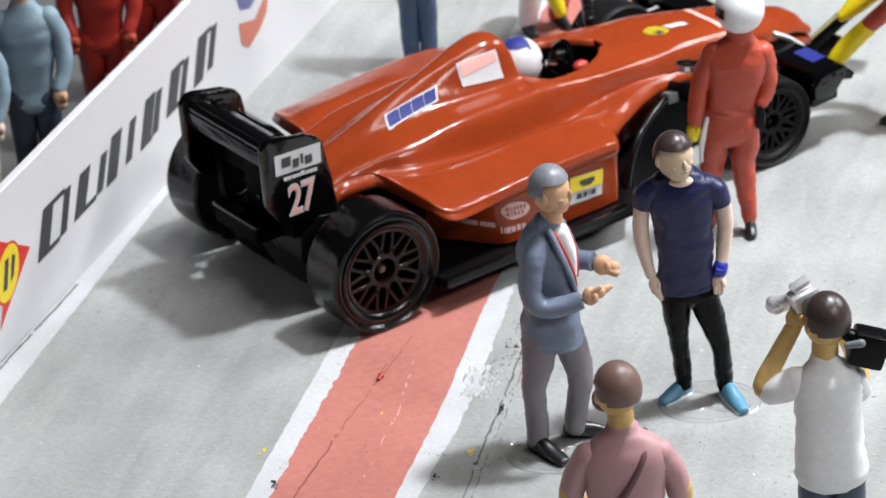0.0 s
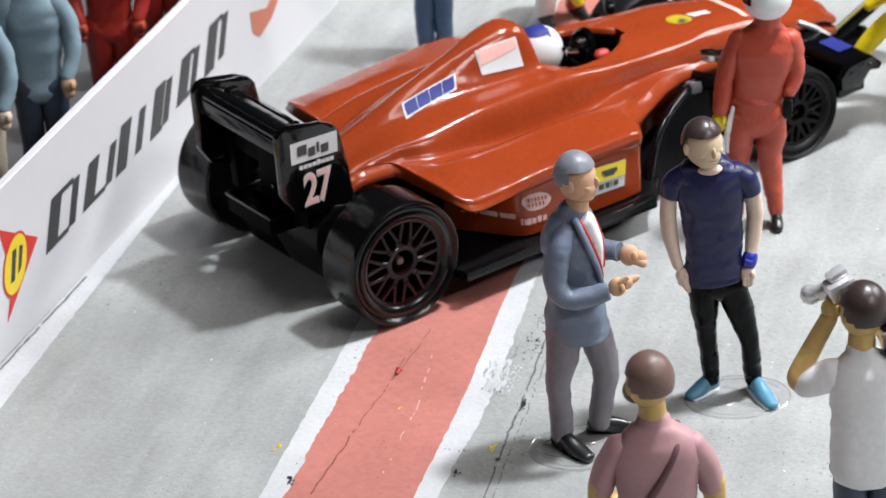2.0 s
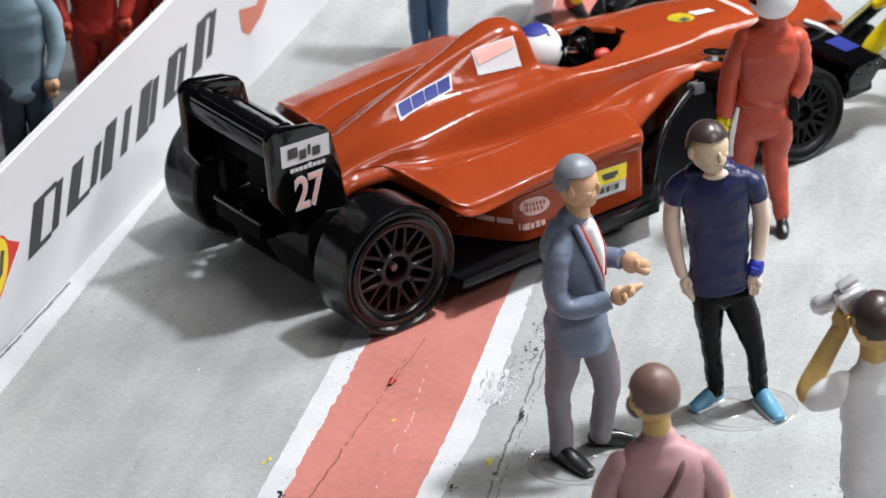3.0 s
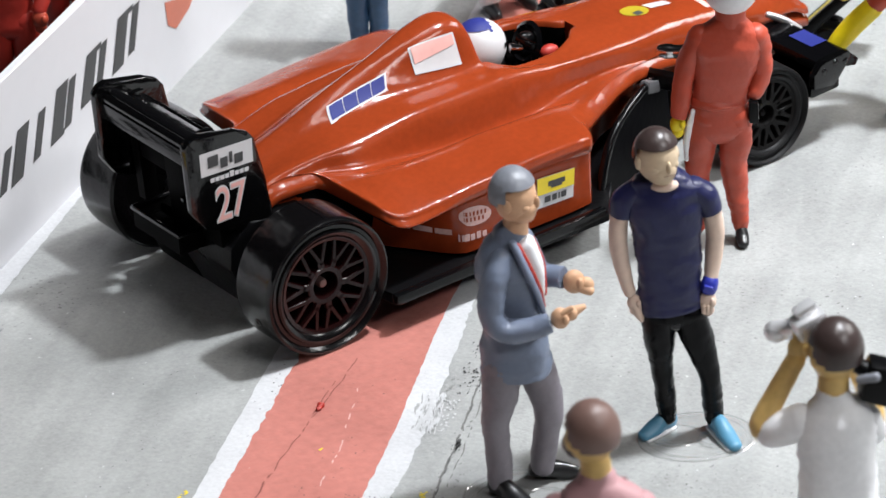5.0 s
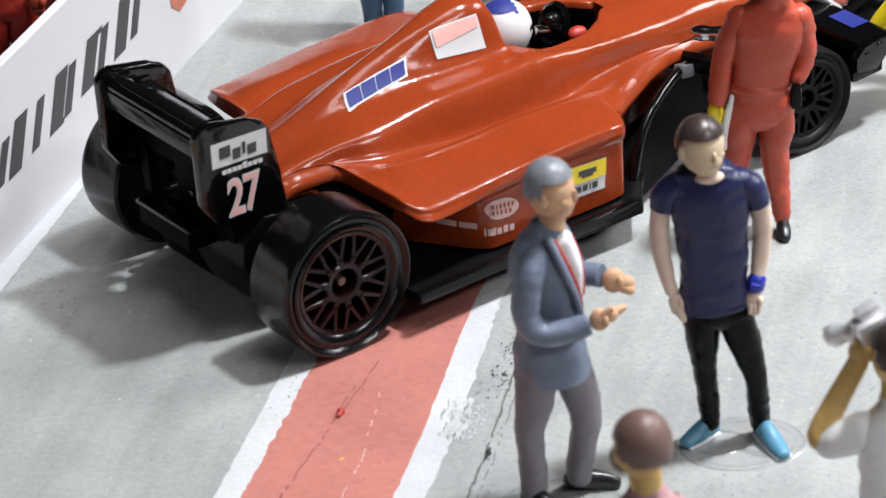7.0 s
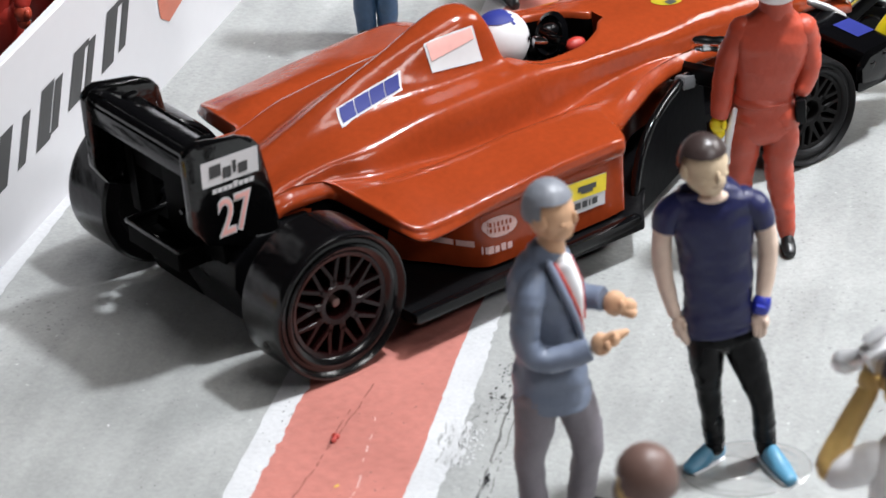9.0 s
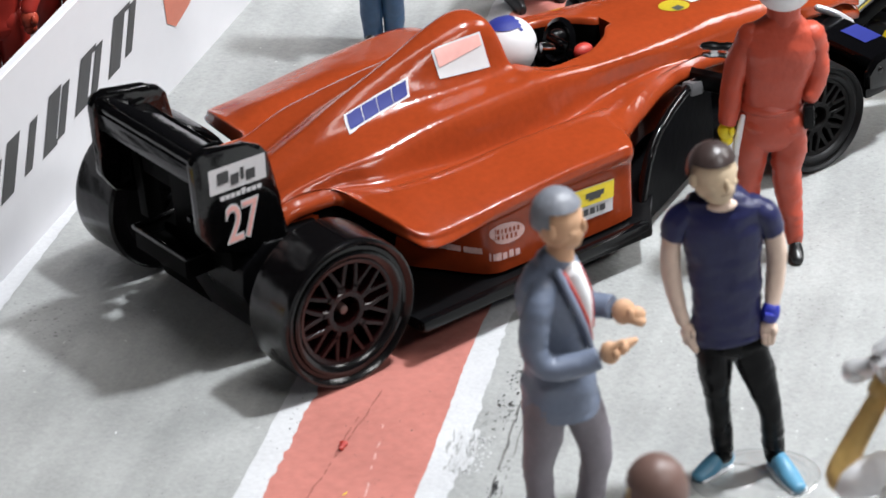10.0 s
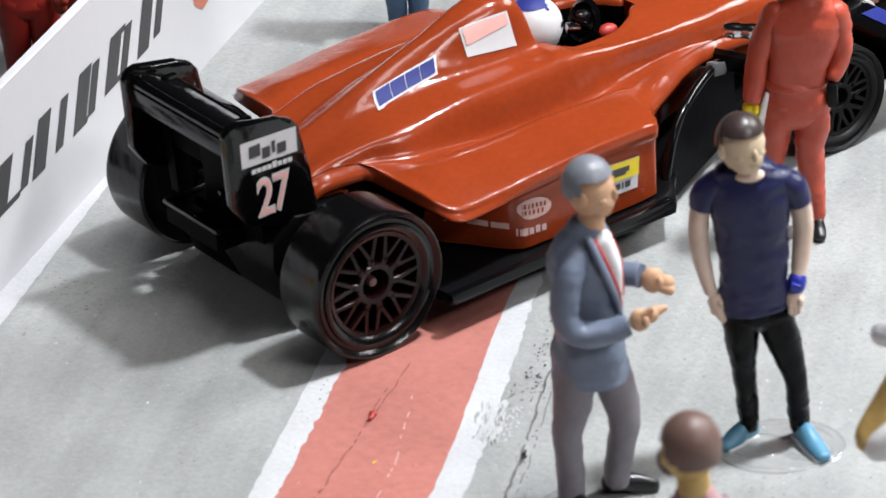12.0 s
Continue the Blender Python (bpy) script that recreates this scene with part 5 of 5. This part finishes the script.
def bent_man(bm, m):
    """A crouching mechanic leaning forward with both arms down, along -x."""
    o, y, k = m(OVERALL), m(YELLOW), m(SHOE_BLACK)
    for s in (-1, 1):
        tube(bm, [(2.2, s * 1.4, 8.4, 1.6, 1.6), (0.4, s * 1.9, 6.6, 1.35, 1.35), (0.8, s * 1.9, 3.6, 1.15, 1.2), (1.6, s * 1.9, 1.2, 1.0, 1.1)], o if s < 0 else m(SHIRT_WHITE), lumpy=0.12)
        shoe(bm, (1.9, s * 1.9), (-0.6, s * 2.1), k)
        tube(bm, [(-1.4, s * 2.6, 14.2, 1.25, 1.25), (-3.2, s * 2.9, 11.6, 1.1, 1.1), (-4.8, s * 2.4, 9.0, 0.95, 0.95)], o, lumpy=0.1)
        tube(bm, [(-4.8, s * 2.4, 9.0, 1.0, 1.0), (-5.6, s * 2.1, 7.2, 0.95, 0.95), (-6.2, s * 1.8, 5.6, 0.7, 0.7)], y)
    tube(bm, [(2.6, 0, 8.4, 2.3, 2.2), (1.4, 0, 11.0, 2.3, 2.3), (-0.4, 0, 13.6, 2.2, 2.9), (-1.6, 0, 15.0, 1.5, 1.8)], o, around=18, lumpy=0.06)
    ball(bm, (-3.0, 0, 16.8), (2.4, 2.4, 2.4), m(SHIRT_WHITE), seg=24)
    ball(bm, (-3.0, 0, 16.8), (2.45, 2.45, 2.45), m(BLACK_GLOSS), seg=32, keep=lambda v: v.x < -0.55 and -0.2 < v.z < 0.35)


figure("mechanic_figure", (53.2, 22.6), "painted crouching mechanic in red with yellow gloves at the front wheel", bent_man, turn=79)


def leaning_man(bm, m):
    """A mechanic bending over the front wing, both arms reaching down to it."""
    o, y, k = m(OVERALL), m(YELLOW), m(SHOE_BLACK)
    tube(bm, [(2.6, -0.6, 11.6, 1.7, 1.7), (1.4, 0.6, 8.0, 1.4, 1.4), (-0.4, 1.8, 4.4, 1.2, 1.2), (-0.9, 2.4, 1.4, 1.1, 1.1)], o, lumpy=0.1)
    tube(bm, [(4.4, -1.6, 11.6, 1.7, 1.7), (4.4, -0.6, 8.0, 1.4, 1.4), (3.8, 0.0, 4.4, 1.2, 1.2), (3.6, 0.2, 1.4, 1.1, 1.1)], o, lumpy=0.1)
    shoe(bm, (-0.7, 2.3), (-2.3, 4.0), k)
    shoe(bm, (3.6, 0.2), (2.2, 2.0), k)
    tube(bm, [(3.6, -1.2, 11.0, 2.3, 2.3), (2.8, -0.4, 14.0, 2.4, 2.3), (1.4, 1.0, 17.0, 2.6, 2.2), (0.6, 1.8, 18.6, 1.6, 1.5)], o, around=18, lumpy=0.06)
    tube(bm, [(0.0, 0.2, 17.6, 1.3, 1.3), (-0.9, 3.4, 14.0, 1.05, 1.1), (-2.6, 6.2, 10.6, 0.85, 0.9)], o, lumpy=0.1)
    tube(bm, [(-2.4, 6.0, 10.8, 1.0, 1.0), (-3.4, 7.2, 9.2, 1.0, 1.05), (-4.9, 8.2, 7.2, 0.9, 0.95), (-5.6, 8.6, 6.2, 0.6, 0.6)], y)
    tube(bm, [(2.4, 2.8, 17.6, 1.3, 1.3), (2.0, 5.4, 15.4, 1.05, 1.1), (0.2, 8.2, 13.0, 0.85, 0.9)], o, lumpy=0.1)
    tube(bm, [(0.4, 8.0, 13.2, 1.0, 1.0), (-1.2, 9.2, 11.8, 1.0, 1.0), (-2.6, 9.8, 10.8, 0.6, 0.6)], y)
    ball(bm, (0.0, 3.0, 21.0), (2.4, 2.4, 2.5), m(SHIRT_WHITE), seg=24)
    ball(bm, (0.0, 3.0, 21.0), (2.45, 2.45, 2.55), m(BLACK_GLOSS), seg=32, keep=lambda v: v.y > 0.5 and -0.2 < v.z < 0.35)


figure("mechanic_figure", (66.0, -24.0), "painted mechanic in red bending over the front wing, yellow gloves", leaning_man, turn=0)

# A pit jack leaning away from the nose.
jack = thing("pit_jack", (70.0, -4.0, 0), -58, "black and yellow toy pit jack in front of the car's nose", "jack")
for y in (-1.5, 1.5):
    bm = bmesh.new()
    lathe(bm, [(0.01, -0.4), (1.0, -0.4), (1.2, -0.2), (1.2, 0.2), (1.0, 0.4), (0.01, 0.4)], 20, y0=y)
    bmesh.ops.translate(bm, vec=(1.0, 0, 1.2), verts=bm.verts)
    part("roller", bm, BLACK_SATIN, jack)
bm = bmesh.new()
box(bm, (-0.4, 0, 1.6), (5.6, 2.2, 1.0), 0.25)
part("base", bm, BLACK_SATIN, jack)
for y, material, name in ((-1.2, BLACK_SATIN, "arm"), (0.9, BLACK_SATIN, "arm"), (-0.1, YELLOW, "inner_arm")):
    bm = bmesh.new()
    box(bm, (5.0, y, 8.2), (15.5, 0.9, 1.2), 0.25, None)
    bmesh.ops.rotate(bm, cent=(0, 0, 1.6), matrix=Euler((0, radians(-46), 0)).to_matrix(), verts=bm.verts)
    bmesh.ops.translate(bm, vec=(4.0, 0, -4.0), verts=bm.verts)
    part(name, bm, material, jack)
# ---- prints on the board ----
def hollow(s, w, low, high, lean, thick, thin, open_top=False, open_low=False):
    """A slanted printed block with a lighter slot in it: a thick stem, a thin stem and end bars."""
    def band(s0, s1, h0, h1):
        board_mark("dark_block", [(s0 + lean * (h0 - low) / (high - low), h0), (s1 + lean * (h0 - low) / (high - low), h0),
                                  (s1 + lean * (h1 - low) / (high - low), h1), (s0 + lean * (h1 - low) / (high - low), h1)], INK, "slanted dark printed block")
    w -= lean
    band(s, s + thick, low, high)
    band(s + w - thin, s + w, low + 0.3, high - 0.3)
    if not open_top:
        band(s + thick, s + w - thin, high - 0.55, high)
    if not open_low:
        band(s + thick, s + w - thin, low, low + 0.55)


for s, w, low, high, top, bottom in ((9.1, 8.8, 6.1, 11.0, 0, 0), (17.5, 8.9, 6.4, 10.7, 1, 0), (25.1, 8.3, 6.5, 11.2, 1, 1),
                                     (33.3, 6.6, 6.6, 11.4, 1, 0), (39.9, 7.0, 7.2, 11.7, 0, 0), (47.0, 7.3, 7.3, 12.2, 0, 1)):
    hollow(s, w, low, high, 2.3, 2.5, 1.5, top, bottom)
board_mark("red_arrow", [(0.4, 13.3), (7.9, 8.7), (0.1, 3.4), (2.0, 7.4)], INK_RED, "red printed arrow")
DISC = [(math.cos(a / 28 * math.tau), math.sin(a / 28 * math.tau)) for a in range(28)]
board_mark("red_disc", [(2.9 + 2.65 * c + 0.75 * d, 8.35 + 3.0 * d) for c, d in DISC], INK_RED, "red printed ring", 0.075)
board_mark("yellow_disc", [(2.9 + 2.4 * c + 0.7 * d, 8.35 + 2.75 * d) for c, d in DISC], INK_YELLOW, "yellow printed disc", 0.09)
board_mark("dark_block", [(1.5, 6.9), (2.4, 6.9), (3.4, 9.9), (2.5, 9.9)], INK, "slanted dark printed block", 0.105)
board_mark("dark_block", [(3.1, 7.2), (3.9, 7.5), (4.7, 9.5), (4.0, 9.8)], INK, "slanted dark printed block", 0.105)
board_mark("red_wedge", [(59.4, 9.2), (63.5, 7.9), (66.5, 9.4), (68.0, 10.2), (66.6, 7.4), (64.6, 6.2), (61.4, 5.5), (59.7, 6.6)], INK_RED_FADED, "red printed wedge")
board_mark("blue_wedge", [(58.6, 14.4), (63.8, 13.4), (65.2, 10.4), (62.5, 9.7), (60.0, 10.6)], INK_BLUE_FADED, "blue printed wedge")

# ---- small marks on the floor ----


def flakes(name, spots, material, label, height=0.02, kind="stuff"):
    """Many small irregular flat chips in one mesh: (x, y, spread along, spread across, angle, count, size)."""
    bm = bmesh.new()
    for x, y, along, across, angle, count, size in spots:
        c, d = math.cos(radians(angle)), math.sin(radians(angle))
        for _ in range(count):
            u, v = random.uniform(-1, 1) * along, random.gauss(0, 0.5) * across
            r, n = size * random.uniform(0.35, 1.2), random.randint(5, 7)
            px_, py_ = x + c * u - d * v, y + d * u + c * v
            long = random.uniform(1.0, 2.2)
            ring = []
            for k in range(n):
                a, q = math.tau * k / n, r * random.uniform(0.6, 1.2)
                e, f = q * long * math.cos(a), q * math.sin(a)
                ring.append(bm.verts.new((px_ + c * e - d * f, py_ + d * e + c * f, height)))
            bm.faces.new(ring)
    return tagged(part(name, bm, material, smooth=0), label, "paint chips", kind=kind)


flakes("dark_chips", [(-16, -25.3, 14, 0.5, 36.3, 9, 0.10), (-27.2, -33.6, 0.6, 0.35, 36, 7, 0.22), (-6.5, -17.6, 3, 0.3, 36, 8, 0.08), (5.4, -29.4, 4, 0.9, 40, 40, 0.09), (9.5, -25.6, 6, 0.8, 36, 40, 0.09), (-3.5, -38.0, 0.7, 0.25, 40, 9, 0.16), (-11.5, -43.8, 0.3, 0.2, 40, 4, 0.18), (-15.5, -43.0, 0.6, 0.5, 40, 10, 0.14),
                      (-3.2, -37.6, 4, 0.6, 37, 22, 0.07), (-9.0, -43.0, 5, 1.8, 37, 36, 0.06), (-25, -22, 16, 6, 36, 50, 0.05), (14, -60, 14, 8, 20, 46, 0.07), (-8, -29.5, 12, 3.5, 36.3, 34, 0.06), (-20, -38, 9, 3.5, 36.3, 26, 0.06), (-13.5, -39.2, 0.2, 3.2, 36, 16, 0.07)], INK, "tiny dark paint chips on the floor", 0.07)
flakes("pale_chips", [(-24, -18, 22, 9, 30, 50, 0.06), (-1.0, -33.4, 2.6, 0.6, 40, 44, 0.11), (20, -50, 22, 10, 36, 36, 0.06)], WHITE_LINE, "tiny pale paint chips on the floor", 0.08)
flakes("grey_wear", [(-1.2, -32.6, 2.6, 0.5, 38, 30, 0.11), (2.6, -29.6, 1.8, 0.3, 37, 12, 0.14)], FLOOR_PAINT, "grey worn spots in the white line", 0.085)
flakes("yellow_chips", [(-24.5, -27.9, 0.5, 0.3, 0, 5, 0.13), (-10.3, -41.8, 0.5, 0.4, 0, 6, 0.14), (-11.9, -30.3, 0.2, 0.1, 0, 3, 0.12)], INK_YELLOW, "yellow paint chips on the floor", 0.075)


def scratch(name, start, end, width, material, label, height, gaps=0.35, sway=0.25):
    """A broken thin line of paint, wear or painted shade along the floor."""
    bm = bmesh.new()
    a, b = Vector((*start, 0)), Vector((*end, 0))
    d = (b - a).normalized()
    n = Vector((-d.y, d.x, 0))
    length = (b - a).length
    k = 0.0
    while k < length:
        step_ = random.uniform(0.25, 0.9)
        if random.random() > gaps:
            ring = []
            for q, s in ((k, -1), (k + step_, -1), (k + step_, 1), (k, 1)):
                w = width * random.uniform(0.35, 1.0)
                ring.append(bm.verts.new(a + d * q + n * (s * w + sway * noise.noise((q * 0.5, 3.1, length))) + Vector((0, 0, height))))
            bm.faces.new(ring)
        k += step_
    return tagged(part(name, bm, material, smooth=0), label, "scratch", kind="structure")


scratch("floor_joint", (-60, -82.7), (60, 13.3), 0.13, GROOVE, "dark broken joint line in the floor", 0.015, 0.06)
scratch("floor_joint", (-60, -83.7), (60, 12.3), 0.07, GROOVE, "dark broken joint line in the floor", 0.015, 0.35)
scratch("floor_joint", (-60, -82.85), (60, 13.15), 0.07, INK, "dark broken joint line in the floor", 0.019, 0.72)
# The shade in the gap under the card, painted as a dark line.
foot, tip = on_board(-14, 0, 0.4), on_board(16, 0, 0.4)
scratch("dirt_line", (foot.x, foot.y), (tip.x, tip.y), 0.17, GROOVE, "dark painted line of shade along the board's foot", 0.08, 0.04, 0.1)
scratch("white_scratch", (-2.7, -24.0), (-10.7, -31.2), 0.08, DECAL_WORN, "broken white scratch on the red band", 0.065, 0.5)
scratch("white_scratch", (-10.7, -31.3), (-21, -38.8), 0.08, DECAL_WORN, "broken white scratch on the red band", 0.065, 0.6)
scratch("dark_scratch", (-0.5, -20.6), (-17.5, -30.5), 0.07, SCORE, "dark scratch on the red band", 0.065, 0.2)
scratch("dark_scratch", (-17.5, -30.5), (-27, -36.6), 0.11, SCORE, "dark scratch on the red band", 0.065, 0.15)
scratch("dark_scratch", (-4, -22.2), (-9, -25.2), 0.06, SCORE, "dark scratch on the red band", 0.065, 0.2)
for x, y, r, m, label in ((-7.95, -24.95, 0.5, OVERALL_DARK, "red paint crumb lying on the red band"), (-19.3, -10.7, 0.12, SHIRT_WHITE, "white fibre crumb lying on the floor"), (-3.0, -37.4, 0.3, INK, "dark crumb lying on the floor")):
    bm = bmesh.new()
    for k in range(4):
        ball(bm, (random.uniform(-0.8, 0.8) * r, random.uniform(-0.5, 0.5) * r, r * 0.35), (r * 0.7, r * 0.5, r * 0.4), 0, seg=8)
    for v in bm.verts:
        v.co += Vector((0, 0, 0.2 * r)) * noise.noise(v.co * 4)
    ob = part("paint_crumb", bm, m)
    ob.matrix_world = pose(x * MM, y * MM, 0.05 * MM, 0, 0, 30)
    tagged(ob, label, "crumb")


def bristles(name, start, end, across, count, material, label):
    """A dry brush mark: many thin ragged strokes of paint, lying along one way."""
    bm = bmesh.new()
    a, b = Vector((*start, 0)), Vector((*end, 0))
    d = (b - a).normalized()
    n = Vector((-d.y, d.x, 0))
    for k in range(count):
        u, v = random.random(), random.uniform(-1, 1) * across
        long, wide = random.uniform(0.4, 1.8), random.uniform(0.02, 0.10)
        p = a.lerp(b, u) + n * v + Vector((0, 0, 0.088 + 0.0004 * k))
        lean = (d + n * random.uniform(-0.25, 0.25)).normalized()
        side = Vector((-lean.y, lean.x, 0))
        ring = [p + lean * long * q + side * wide * w * random.uniform(0.5, 1.2) for q, w in ((-0.5, 0.3), (-0.2, 1), (0.2, 0.8), (0.5, 0.2), (0.25, -0.9), (-0.25, -1))]
        bm.faces.new([bm.verts.new(v_) for v_ in ring])
    return tagged(part(name, bm, material, smooth=0), label, "paint marks", kind="stuff")


bristles("brush_marks", (0.6, -30.0), (-3.8, -34.2), 0.85, 150, WHITE_THIN, "ragged white brush marks beside the painted line")
bristles("worn_streaks", (-0.2, -29.8), (-4.2, -33.6), 0.75, 32, FLOOR_PAINT, "grey worn streaks through the white line")
# ---- clear bases under two figures ----
for x, y in ((11.6, -50.6), (-4.6, -47.6)):
    bm = bmesh.new()
    slab(bm, [(3.9 * math.cos(a / 40 * math.tau) * 1.25, 3.9 * math.sin(a / 40 * math.tau)) for a in range(40)], 0.02, 0.16, bevel=0.04)
    for r, wide, cx, cy in ((3.9, 0.08, 0, 0), (3.3, 0.04, 0, 0), (1.7, 0.06, -1.6, 0.3), (1.5, 0.06, 1.9, -0.6), (1.1, 0.04, 1.7, -0.5)):
        ring = [(r * 1.25 * math.cos(a / 40 * math.tau), r * math.sin(a / 40 * math.tau)) for a in range(40)]
        rows = [[bm.verts.new((cx + x_ * q, cy + y_ * q, z_)) for x_, y_ in ring] for q, z_ in ((1 - wide / r, 0.17), (1, 0.25), (1 + wide / r, 0.17))]
        grid_faces(bm, rows, closed=True, material=1)
    ob = part("figure_base", bm, [GLASS, EDGE])
    ob.matrix_world = pose(x * MM, y * MM, 0, 0, 0, VIEW)
    ob.visible_shadow = False
    tagged(ob, "thin clear plastic base disc under a figure", "base")

# ---- room around, out of sight ----
for name, centre, size in (("wall_north", (0, 2600, 600), (5200, 100, 2700)), ("wall_south", (0, -2600, 600), (5200, 100, 2700)),
                           ("wall_east", (2600, 0, 600), (100, 5100, 2700)), ("wall_west", (-2600, 0, 600), (100, 5100, 2700)),
                           ("ceiling", (0, 0, 1950), (5200, 5200, 100)), ("floor", (0, 0, -780), (5200, 5200, 60))):
    bm = bmesh.new()
    box(bm, centre, size)
    tagged(part(name, bm, WALL_PAINT, smooth=0), "plain pale painted room surface", name.split("_")[0], kind="structure")
